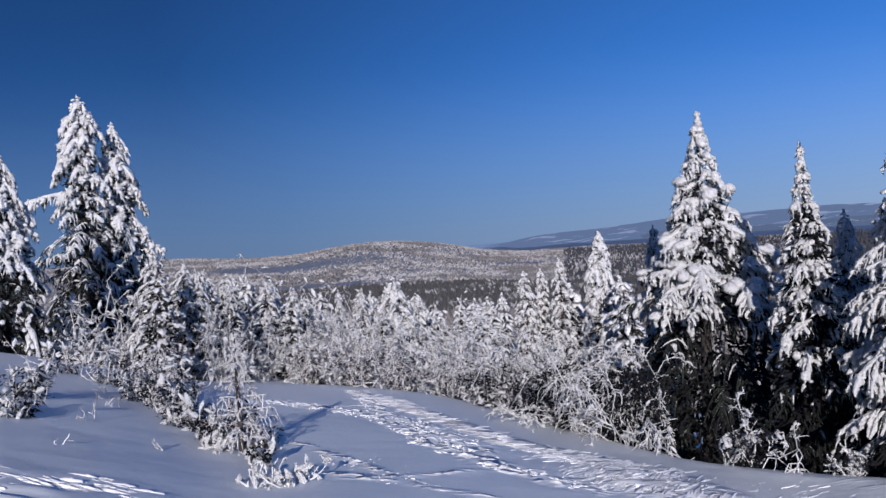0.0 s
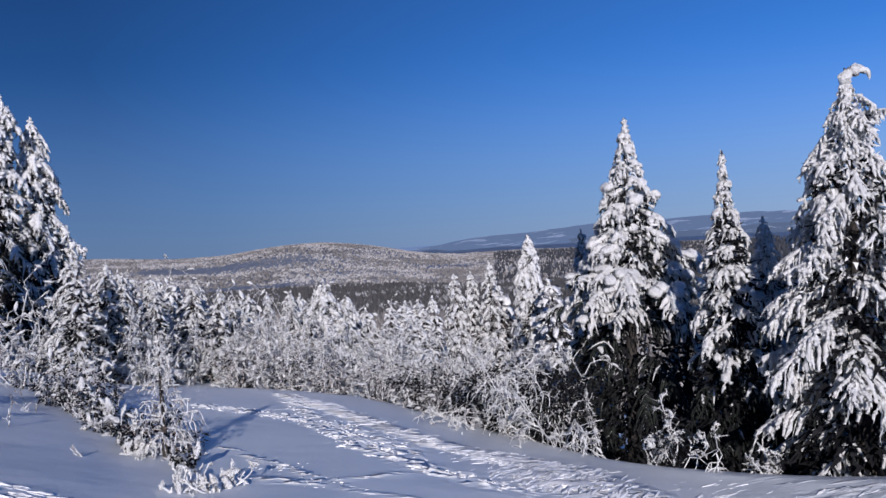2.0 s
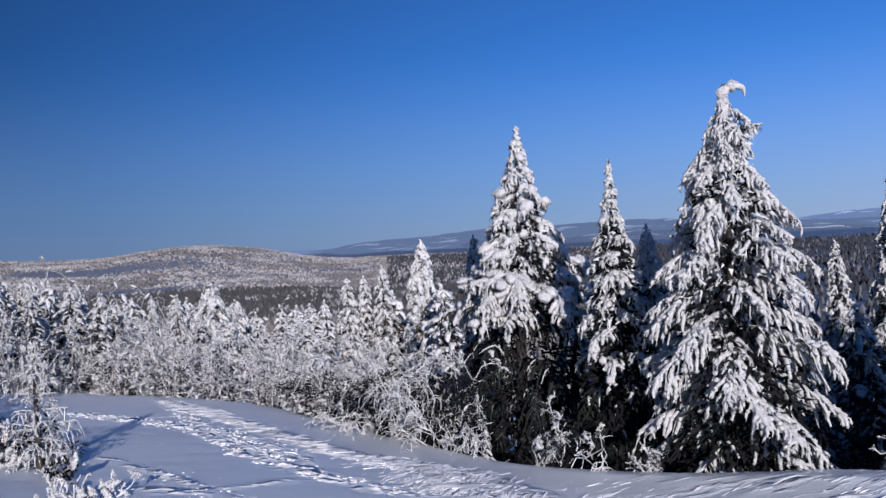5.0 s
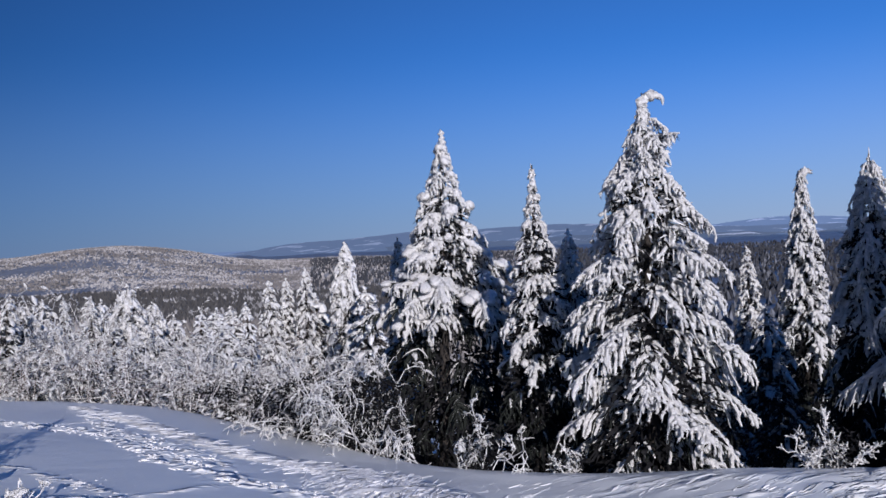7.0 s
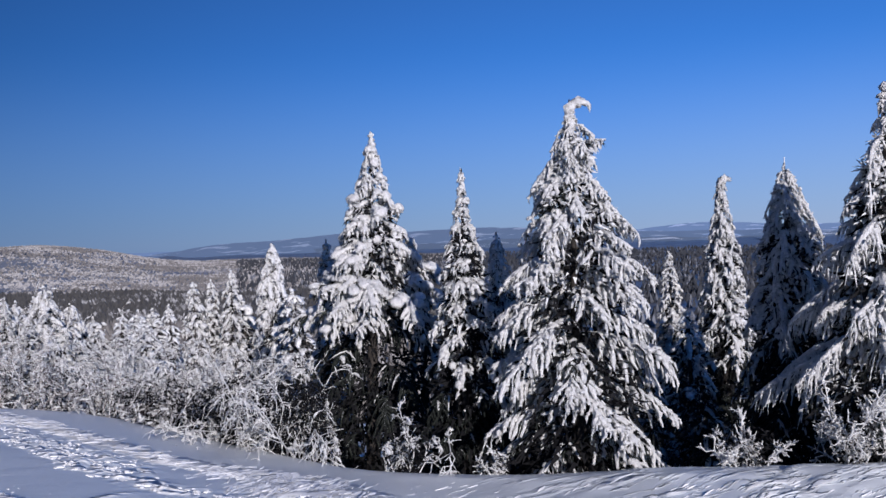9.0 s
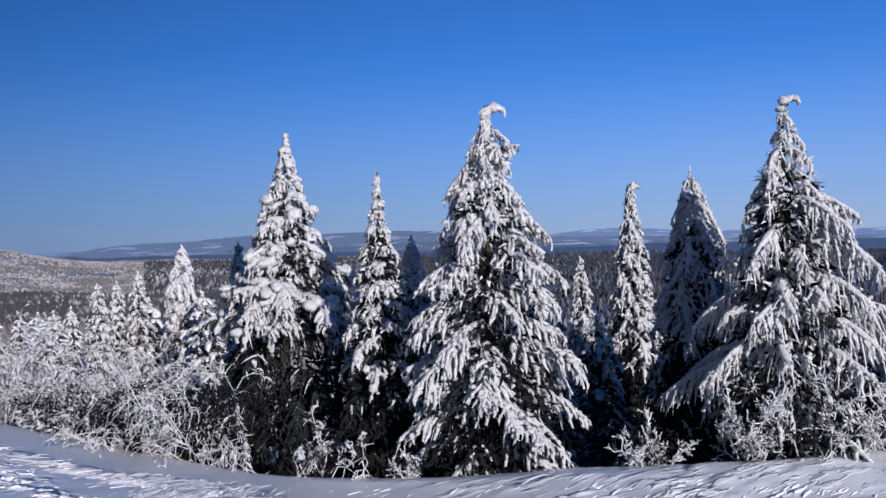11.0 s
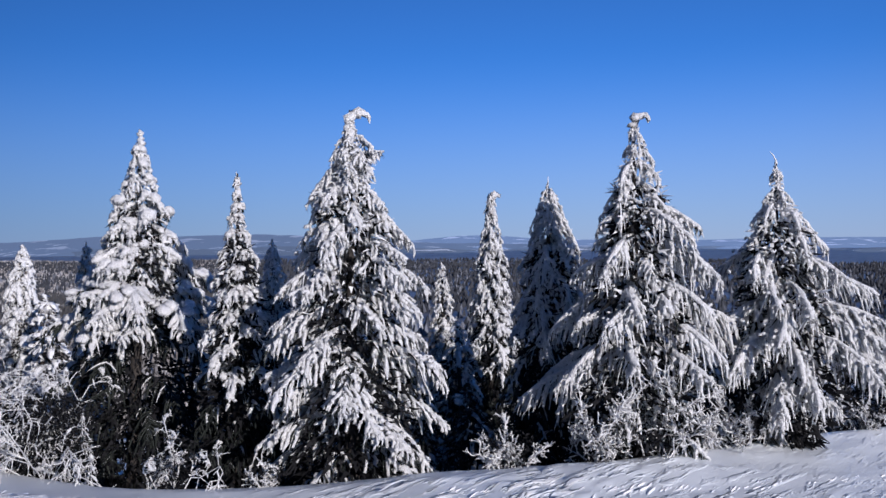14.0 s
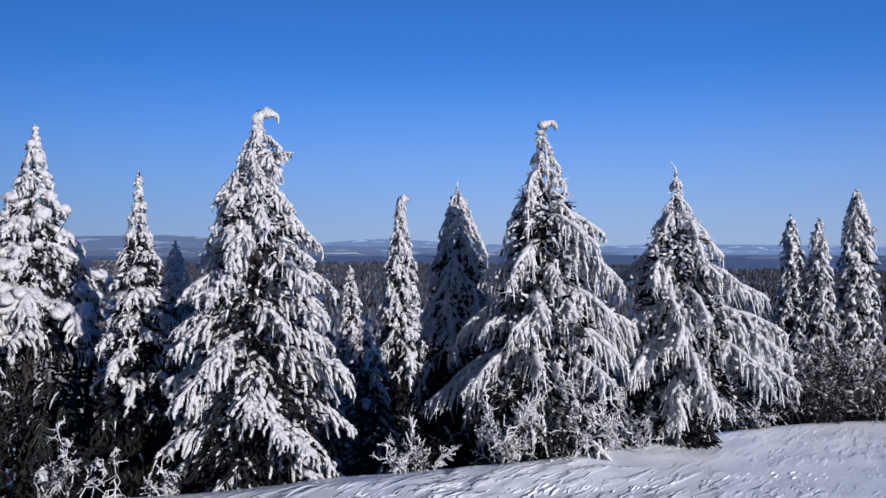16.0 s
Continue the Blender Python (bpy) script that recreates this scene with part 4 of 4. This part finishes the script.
# ---- rimed shrubs ----
def shrub_arrays(rng, height, spread, stems, forks, wild, droop=0.25):
    """Stems, branches and twigs of a shrub: three levels of paths."""
    def level(base, way, size, k, sag):
        q = np.linspace(0, 1, k)[None, :, None]
        jit = np.cumsum(rng.normal(0, wild * 1.5, (len(size), k, 3)) * (q > 0), axis=1) * size[:, None, None] / k
        return base[:, None] + way[:, None] * size[:, None, None] * q + np.array([0, 0, -1.0]) * (sag * size)[:, None, None] * q ** 2 + jit

    def children(paths, sizes, count, shrink, turn):
        n, k = paths.shape[:2]
        i = np.repeat(np.arange(n), count)
        s = rng.uniform(0.25, 0.98, len(i)) * (k - 1)
        j = np.minimum(s.astype(int), k - 2)
        f = (s - j)[:, None]
        base = paths[i, j] * (1 - f) + paths[i, j + 1] * f
        way = paths[i, j + 1] - paths[i, j]
        way /= np.linalg.norm(way, axis=1, keepdims=True) + 1e-9
        way = way + rng.normal(0, turn, way.shape) + (0, 0, 0.15)
        way /= np.linalg.norm(way, axis=1, keepdims=True)
        return base, way, sizes[i] * shrink * rng.uniform(0.5, 1.3, len(i)) * (1.15 - 0.6 * s / (k - 1))

    a = rng.uniform(0, 6.28, stems)
    lean = np.abs(rng.normal(0, 0.5, stems)) * spread / height + 0.08
    way = np.stack([np.cos(a) * lean, np.sin(a) * lean, np.ones(stems)], -1)
    way /= np.linalg.norm(way, axis=1, keepdims=True)
    base = np.stack([np.cos(a), np.sin(a), np.zeros(stems)], -1) * rng.uniform(0, 0.3, (stems, 1)) * spread
    base[:, 2] -= 0.15
    size = height * rng.uniform(0.5, 1.0, stems)
    one = level(base, way, size, 6, rng.uniform(0, droop, stems))
    b2, w2, s2 = children(one, size, forks[0], 0.32, 0.6)
    two = level(b2, w2, s2, 4, rng.uniform(0, droop * 1.6, len(s2)))
    b3, w3, s3 = children(two, s2, forks[1], 0.35, 0.9)
    three = level(b3, w3, s3, 4, rng.uniform(-0.1, droop * 1.6, len(s3)))
    return one, two, three


def shrub_parts(parent, seed, height, spread, stems, forks, wild=0.35, thick=0.013, material=None, droop=0.25, single=True, inside=0, clots=0, clot=0.02):
    rng = np.random.RandomState(seed)
    one, two, three = shrub_arrays(rng, height, spread, stems, forks, wild, droop)
    w = lambda p, r, e: np.linspace(r, e, p.shape[1])[None] * rng.uniform(0.7, 1.3, (len(p), 1))
    radius = w(one, thick * 1.25, thick * 0.6)
    if single:
        for path, r in zip(one, radius):
            part("stem", [tubes(path[None], r[None], 4)], material, parent)
    # near-black slivers among the stems stand in for the shrub's inner shade
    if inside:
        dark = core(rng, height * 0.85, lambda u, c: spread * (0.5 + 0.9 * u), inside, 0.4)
        tagged(part("inner_shade", [dark], SHADE_FILL, parent), kind="stuff")
    small = [tubes(two, w(two, thick * 0.95, thick * 0.6), 3), tubes(three, w(three, thick * 0.9, thick * 0.5), 3)]
    if clots:
        i = rng.randint(0, len(two), clots)
        end = two[i, 2] * 0.5 + two[i, 3] * 0.5
        way = (two[i, 3] - two[i, 2]) / (np.linalg.norm(two[i, 3] - two[i, 2], axis=1, keepdims=True) + 1e-9)
        size = clot * rng.uniform(0.6, 1.5, (clots, 1, 1))
        lump = end[:, None] + way[:, None] * size * np.array([-2.0, 0.0, 1.6])[None, :, None] + np.array([0, 0, 0.6]) * size
        tagged(part("lodged_snow", [lumpy(rng, lump, size[..., 0] * np.array([0.35, 1.0, 0.3])[None], 5, 0.75, 0.3)], SNOW, parent, "white snow lodged in the forks"), kind="stuff")
    tagged(part("branchwork", small if single else small + [tubes(one, radius, 4)], material, parent), kind="stuff")


def shrub(label, bearing, distance, height, spread, seed, stems, forks, group="", sink=0.0, **look_of):
    x, y, z = stand(bearing, distance)
    ob = new("shrub")
    shrub_parts(ob, seed, height, spread, stems, forks, **look_of)
    ob.matrix_world = pose(x, y, z - sink)
    return tagged(ob, label, "bush", group)


HEDGE = "rimed shrubs along the brow"
DENSE = "dense leafless shrub with rime-white twigs beside the snow edge"
WILD = "tangled bush of arching snow-covered twigs on the brow"
SPARE = "small open shrub with snow-coated twigs in front of spruces"
for b, d, h, s, n, kind in [(-9.2, 29, 2.0, 1.0, 51, 0), (-6.3, 28, 2.1, 1.1, 52, 0), (-3.4, 26.5, 2.0, 1.1, 53, 0), (-0.2, 25, 1.9, 1.1, 54, 0),
                            (2.9, 22.2, 1.9, 1.1, 55, 0), (5.9, 20, 1.75, 1.0, 56, 0), (8.5, 17.8, 2.4, 0.9, 57, 1), (11.5, 16.6, 2.3, 0.75, 58, 1),
                            (18.6, 14.6, 1.35, 0.45, 59, 1), (24.6, 14.4, 0.6, 0.4, 60, 2), (40.6, 14.4, 1.05, 0.6, 61, 2), (46.8, 14.8, 1.45, 0.7, 62, 2),
                            (50.6, 15.4, 1.8, 0.8, 63, 2), (55.2, 16.8, 1.35, 0.7, 64, 2), (59.3, 18.5, 1.2, 0.6, 65, 2), (62.7, 20.2, 0.9, 0.6, 66, 2),
                            (66.0, 22.4, 2.6, 1.3, 67, 0), (69.0, 23.7, 2.9, 1.4, 68, 0), (72.5, 25, 2.8, 1.4, 69, 0)]:
    if kind == 0:
        shrub(DENSE, b, d, h, s * 1.2, n, 26, (8, 5), HEDGE, thick=0.0095, material=RIME_DARK if b > 60 else RIME if b > 2 else RIME_BROWN, wild=0.5, droop=0.35, inside=1500 if b < 2 else 4500, clots=160, clot=0.034)
    elif kind == 1:
        shrub(WILD, b, d, h, s * 1.5, n, 24 if h > 2 else 9, (12, 9) if h > 2 else (9, 7), HEDGE, thick=0.0105, material=RIME_CLOTTED, droop=0.5, wild=0.45, inside=9000 if h > 2 else 900, clots=220 if h > 2 else 60, clot=0.028)
    else:
        shrub(SPARE, b, d, h, s * 1.1, n, 15, (12, 5), HEDGE, thick=0.0145, material=RIME_CLOTTED, wild=0.4, droop=0.05, inside=500)

BANK = "stalks and shrubs on the bank"
spruce("young snow-furred conifer with fine brown twigs on the bank", -14.2, 12.0, rise(12.0, -4.9),
       [(0, 0.45, 0.5), (0.2, 0.42, 0.48), (0.4, 0.36, 0.42), (0.6, 0.27, 0.3), (0.8, 0.15, 0.17), (1, 0.03, 0.03)], 71, BANK,
       droop=0.2, gap=0.21, step=0.1, hang=0.4, thick=0.0145, load=0.5, low_load=0.45, pads=0.9, dense=False, coat=RIME_BROWN)
shrub("low snow-crusted shrub at the edge of the trail", -11.9, 9.4, 0.5, 0.75, 72, 40, (6, 4), BANK, thick=0.013, material=RIME_CLOTTED, droop=0.8, clots=170, clot=0.032)
for i, (b, d, h, s) in enumerate([(-20.5, 17.5, 1.0, 0.6), (-19.2, 16.5, 0.9, 0.5), (-18.0, 15.5, 1.0, 0.6), (-17.2, 14.2, 0.7, 0.7), (-16.0, 13.0, 0.7, 0.5),
                                  (-15.9, 12.2, 0.55, 0.3), (-13.1, 11.0, 0.4, 0.3), (-19.9, 18.8, 1.3, 0.7), (-17.6, 18.0, 1.2, 0.6), (-26.5, 15.5, 0.8, 0.6),
                                  (-14.2, 14.6, 0.7, 0.5), (-13.2, 12.6, 0.5, 0.5), (-27.4, 13.2, 0.55, 0.7), (-21.9, 20.5, 1.3, 0.8), (-24.4, 22.0, 1.2, 0.9), (-18.8, 21.5, 1.5, 0.9)]):
    shrub("dry weed stalks and twigs furred with rime poking from snow", b, d, h, s, 80 + i, 11, (7, 5), BANK, thick=0.0082, material=RIME_BROWN if i % 3 else RIME_THICK, wild=0.32, clots=26, clot=0.045, inside=500)
for i, (b, d, h) in enumerate([(-19.0, 11.5, 0.34), (-23.4, 13.5, 0.5), (-21.5, 15.8, 0.6), (-25.2, 10.9, 0.3), (3.6, 16.6, 0.22), (4.9, 16.1, 0.2), (-27.6, 11.0, 0.2)]):
    shrub("a few thin bare stalks sticking out of snow", b, d, h, 0.3, 100 + i, 5, (2, 1), BANK, thick=0.008, material=RIME_THIN)


# ---- the young wood below the brow: a few grown kinds, copied ----
def kinds_of(make, count):
    return [make(i) for i in range(count)]


def make_young_spruce(i):
    ob = new("young_spruce")
    spruce_parts(ob, 200 + i, 5.0, even((1.1, 0.9, 1.3, 0.8)[i], (0.6, 0.75, 0.7, 0.5)[i]), droop=0.7, gap=0.62, step=0.42, hang=0.6,
                 thick=0.085, load=1.0, low_load=0.9, fine=False, pads=0.0, coat=RIME_THICK)
    return tagged(ob, "young spruce white with snow in the wood below", "tree", "young wood below the brow")


def make_shaded_spruce(i):
    ob = new("shaded_spruce")
    spruce_parts(ob, 260 + i, 5.0, even((1.3, 1.0)[i], 0.7), droop=0.85, gap=0.6, step=0.42, hang=0.6, thick=0.07, load=0.2, low_load=0.0, fine=False, frosted=0.9)
    return tagged(ob, "dark spruce with a little snow in the shade of taller trees", "tree", "shaded spruces under the brow")


def make_thicket(i):
    ob = new("thicket_bush")
    shrub_parts(ob, 220 + i, 2.6, 1.5, 13, (5, 2), wild=0.55, thick=0.019, material=RIME_PALE, droop=0.35, single=False, clots=110, clot=0.075)
    return tagged(ob, "rime-white leafless bush in the young wood", "bush", "thicket below the brow")


def make_frosted_tree(i):
    ob = new("frosted_tree")
    shrub_parts(ob, 240 + i, 4.6, 1.5, 8, (10, 5), wild=0.55, thick=0.017, material=RIME_THICK, droop=0.3, single=False, clots=160, clot=0.06)
    return tagged(ob, "small leafless tree furred white with rime", "tree", "young wood below the brow")


def plant(kinds, spots, rng, girth=(1.0, 1.0)):
    for n, (b, d, h) in enumerate(spots):
        ob = kinds[n % len(kinds)]
        x, y, z = stand(b, d)
        m = pose(x, y, z - 0.1, rng.uniform(-5, 5), rng.uniform(-5, 5), rng.uniform(0, 360)) @ Matrix.Diagonal((h * (g := rng.uniform(*girth)), h * g, h, 1.0))
        if n < len(kinds):
            ob.matrix_world = m
        else:
            twin = copy_thing(ob, m)
            twin.matrix_basis = m


rng = np.random.RandomState(9)
spots = []
# bearing, distance and how high the tip shows
for b, d, e in [(-0.6, 45, -4.0), (3.2, 42, -3.6), (2.3, 40, -4.6), (-6.2, 52, -2.5), (-5.4, 54, -2.7), (-10.1, 42, -2.1), (-8.2, 50, -2.6), (-14.2, 36, -0.8), (-13.0, 40, -1.1), (-18.6, 27, 0.8),
                (-17.2, 30, 0.2), (-16.0, 33, -0.3), (-11.6, 48, -1.4), (-7.2, 60, -2.4), (-4.4, 62, -2.8), (0.6, 58, -3.9), (1.5, 66, -3.7), (4.1, 60, -3.4),
                (-19.3, 33, 0.5), (-16.4, 29.5, -0.5), (-15.2, 34, -0.6), (-13.9, 30.5, -1.5), (-12.0, 38, -1.4), (-10.6, 33, -2.3), (-9.5, 36, -2.7), (-7.6, 34, -3.2), (-5.8, 37, -3.2), (-4.6, 34, -3.9), (-1.4, 38, -3.8), (-15.1, 31, -1.2), (-12.4, 34, -1.5), (-11.0, 36, -2.4), (-9.0, 38, -3.0), (-17.8, 40, 0.1), (-13.6, 46, -0.9), (-7.0, 40, -3.4), (8.8, 44, -3.0), (12.3, 40, -2.5)]:
    spots.append((b, d, (rise(d, e) - stand(b, d)[2] + 0.1) / 5.2))
for i in range(24):
    b, d = rng.uniform(-32, 12), rng.uniform(40, 110)
    spots.append((b, d, rng.uniform(0.55, 0.95)))
for i in range(12):
    b, d = rng.uniform(12, 80), rng.uniform(30, 90)
    spots.append((b, d, rng.uniform(0.6, 1.0)))
plant(kinds_of(make_young_spruce, 4), spots, rng, (0.9, 1.55))
spots = [(b, d, (rise(d, e) - stand(b, d)[2]) / 5) for b, d, e in [
    (19.6, 22, -4.5), (21.2, 26, -4.0), (26.6, 21, -5.0), (28.4, 25, -4.6), (33.6, 22, -4.5), (35.2, 20, -7.0), (37.8, 25, -5.0), (38.6, 19, -8.0), (41.6, 24, -5.5),
    (45.6, 21, -5.0), (47.0, 25, -4.5), (52.0, 23, -5.0), (53.4, 20, -6.0), (55.0, 26, -4.5), (62.2, 23, -5.5), (63.6, 28, -4.5), (66.9, 29, -5.0), (69.8, 27, -5.5), (72.0, 25, -4.5)]]
plant(kinds_of(make_shaded_spruce, 2), spots, rng, (0.9, 1.3))
spots = []
for i in range(84):
    b, d = rng.uniform(-24, 12), 28.5 + 38 * rng.uniform(0, 1) ** 1.6
    if -11.5 < b < -8.4 and d < 31:
        continue
    spots.append((b, d, rng.uniform(0.7, 1.25) * (0.6 if d < 32 else 1.4 if i % 4 == 0 else 1)))
plant(kinds_of(make_thicket, 3), spots, rng)
spots = [(b, d, (rise(d, e) - stand(b, d)[2]) / 4.4) for b, d, e in [
    (-14.6, 29.5, -3.4), (-12.6, 32, -3.2), (-9.9, 31, -4.2), (-6.6, 31, -4.6), (-3.2, 31, -5.2),
    (-0.4, 30, -5.6), (1.6, 30, -5.8), (4.2, 27, -5.9), (6.6, 25, -6.2), (8.9, 24, -6.6), (-11.4, 42, -2.6)]]
for i in range(16):
    b, d = -22 + 1.5 * i + rng.uniform(-0.5, 0.5), rng.uniform(29, 40)
    spots.append((b, d, (rise(d, -4.3 - 0.19 * b + rng.uniform(-1.3, -0.1)) - stand(b, d)[2]) / 4.4))
plant(kinds_of(make_frosted_tree, 3), spots, rng, (0.9, 1.4))


# ---- far woods ----
def far_wood(name, label, material, count, bearings, reach, tall, slim, seed, keep=None, tiers=2):
    """Small trees, each of two rough tiers, over a stretch of the land."""
    rng = np.random.RandomState(seed)
    b = np.radians(rng.uniform(*bearings, count))
    r = np.sqrt(rng.uniform(reach[0] ** 2, reach[1] ** 2, count))
    x, y = r * np.sin(b), r * np.cos(b)
    if keep:
        ok = keep(x, y, np.degrees(b), r, rng)
        x, y, r = x[ok], y[ok], r[ok]
    n = len(x)
    z = terrain(x, y)
    h = rng.uniform(*tall, n)
    w = h * rng.uniform(*slim, n)
    sides = 4
    a = np.arange(sides)[None] / sides * 6.283 + rng.uniform(0, 6.28, (n, 1))
    rings = []
    for height, width in ((0.05, 0.9), (0.6, 0.62))[:tiers]:
        ww = w[:, None] * width * rng.uniform(0.6, 1.3, (n, sides))
        rings.append(np.stack([x[:, None] + ww * np.cos(a), y[:, None] + ww * np.sin(a), (z + h * height)[:, None] + h[:, None] * rng.uniform(-0.06, 0.06, (n, sides))], -1))
    tip = np.stack([x + rng.normal(0, 0.1, n), y, z + h], -1)[:, None]
    verts = np.concatenate(rings + [tip], 1)
    m = sides * tiers + 1
    o = np.arange(n)[:, None] * m
    j = np.arange(sides)[None]
    j2 = (j + 1) % sides
    quads = [np.stack([o + k * sides + j, o + k * sides + j2, o + (k + 1) * sides + j2, o + (k + 1) * sides + j], -1).reshape(-1, 4) for k in range(tiers - 1)]
    tris = np.stack([o + (tiers - 1) * sides + j, o + (tiers - 1) * sides + j2, o + tiers * sides + 0 * j], -1).reshape(-1, 3)
    pieces = [(verts, quads[0]), (np.zeros((0, 3)), tris - n * m)] if quads else [(verts, tris)]
    me = mesh_of(name, pieces, material, smooth=False)
    return tagged(new(name, me), label, "forest", kind="stuff")


far_wood("hill_forest", "frost-grey leafless and spruce forest over a low rounded hill", WHITE_WOOD, 62000, (-34, 23), (600, 1560), (1.0, 2.4), (0.8, 1.5), 301, tiers=1)
far_wood("valley_forest", "dark spruce and leafless forest with some snow on the valley floor", DARK_WOOD, 20000, (8, 84), (110, 1500), (3.5, 6.5), (0.3, 0.55), 302, tiers=1)
far_wood("slope_wood", "dense dark undergrowth of small spruces on the slope under the brow", DARK_WOOD, 2000, (20, 86), (62, 125), (2.0, 4.0), (0.16, 0.3), 306)
far_wood("bare_forest", "belt of dark bare leafless trees in the valley", BARE_WOOD, 12000, (-16, 24), (380, 800), (3, 5.5), (0.5, 0.9), 303, tiers=1)
far_wood("near_forest", "frosted young forest on the slope falling to the valley", WHITE_WOOD, 3500, (-34, 30), (100, 400), (4, 7), (0.22, 0.38), 304)


# ---- the far distance ----
def ridge(name, label, distance, heights, seed, material, rough):
    """A long range of hills: bearings with their heights in degrees over the level."""
    h = np.array(heights)
    b = np.linspace(h[0, 0], h[-1, 0], 420)
    crest = np.interp(b, h[:, 0], h[:, 1])
    crest = np.convolve(np.pad(crest, 6, mode="edge"), np.ones(13) / 13, "valid")
    crest = crest + rough * (value_noise(b * 0.9, b * 0 + 0.5, seed) + 0.5 * value_noise(b * 2.7, b * 0 + 0.5, seed + 1) + 0.2 * value_noise(b * 9, b * 0 + 0.5, seed + 2))
    rows = []
    for k, (near, drop) in enumerate(((0.0, 0.0), (-0.06, 0.35), (-0.14, 0.7), (-0.3, 1.0))):
        r = distance * (1 + near) * (1 + 0.02 * value_noise(b * 0.7, b * 0 + k, seed + 5))
        z = distance * np.tan(np.radians(crest)) * (1 - drop) + (-52) * drop + (0 if k in (0, 3) else 9) * value_noise(b * 0.8, b * 0 + k, seed + 6)
        rows.append(np.stack([r * np.sin(np.radians(b)), r * np.cos(np.radians(b)), z], -1))
    v = np.stack(rows)
    n = len(b)
    i = np.arange(3)[:, None] * n + np.arange(n - 1)[None]
    f = np.stack([i, i + n, i + n + 1, i + 1], -1).reshape(-1, 4)
    return tagged(new(name, mesh_of(name, [(v, f)], material)), label, "hills", kind="structure")


# the blues at the end are haze, added to each range as emission
FAR_A = make_distance("hazed_far_hills", (0.05, 0.06, 0.08, 1), (0.3, 0.32, 0.36, 1), (0.095, 0.14, 0.235, 1), 0.85)
FAR_B = make_distance("hazed_farthest_hills", (0.06, 0.07, 0.1, 1), (0.5, 0.52, 0.58, 1), (0.14, 0.21, 0.36, 1), 0.85)
FAR_C = make_distance("hazed_nearer_hills", (0.04, 0.045, 0.055, 1), (0.6, 0.61, 0.64, 1), (0.075, 0.108, 0.175, 1), 0.85)
FAR_D = make_distance("hazed_lowland", (0.035, 0.04, 0.05, 1), (0.6, 0.61, 0.64, 1), (0.066, 0.088, 0.135, 1), 0.85)
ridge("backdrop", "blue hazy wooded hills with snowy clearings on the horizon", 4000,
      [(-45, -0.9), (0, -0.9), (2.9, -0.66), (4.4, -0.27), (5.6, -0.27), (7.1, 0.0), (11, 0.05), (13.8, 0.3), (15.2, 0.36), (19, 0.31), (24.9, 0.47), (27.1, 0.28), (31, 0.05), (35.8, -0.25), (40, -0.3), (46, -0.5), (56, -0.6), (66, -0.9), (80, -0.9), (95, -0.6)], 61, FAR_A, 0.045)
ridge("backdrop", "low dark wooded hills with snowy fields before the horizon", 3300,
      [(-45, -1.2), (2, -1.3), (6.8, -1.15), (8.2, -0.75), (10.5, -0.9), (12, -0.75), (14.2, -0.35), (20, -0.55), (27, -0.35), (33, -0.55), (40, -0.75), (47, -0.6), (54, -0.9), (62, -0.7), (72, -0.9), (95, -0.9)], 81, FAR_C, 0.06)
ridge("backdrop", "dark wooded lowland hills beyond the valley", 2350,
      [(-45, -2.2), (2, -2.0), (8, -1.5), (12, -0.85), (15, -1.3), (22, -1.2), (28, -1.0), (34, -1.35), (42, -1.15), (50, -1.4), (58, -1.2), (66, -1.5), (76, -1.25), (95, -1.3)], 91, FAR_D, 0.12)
ridge("backdrop", "farthest hills pale in blue haze along the horizon", 4700,
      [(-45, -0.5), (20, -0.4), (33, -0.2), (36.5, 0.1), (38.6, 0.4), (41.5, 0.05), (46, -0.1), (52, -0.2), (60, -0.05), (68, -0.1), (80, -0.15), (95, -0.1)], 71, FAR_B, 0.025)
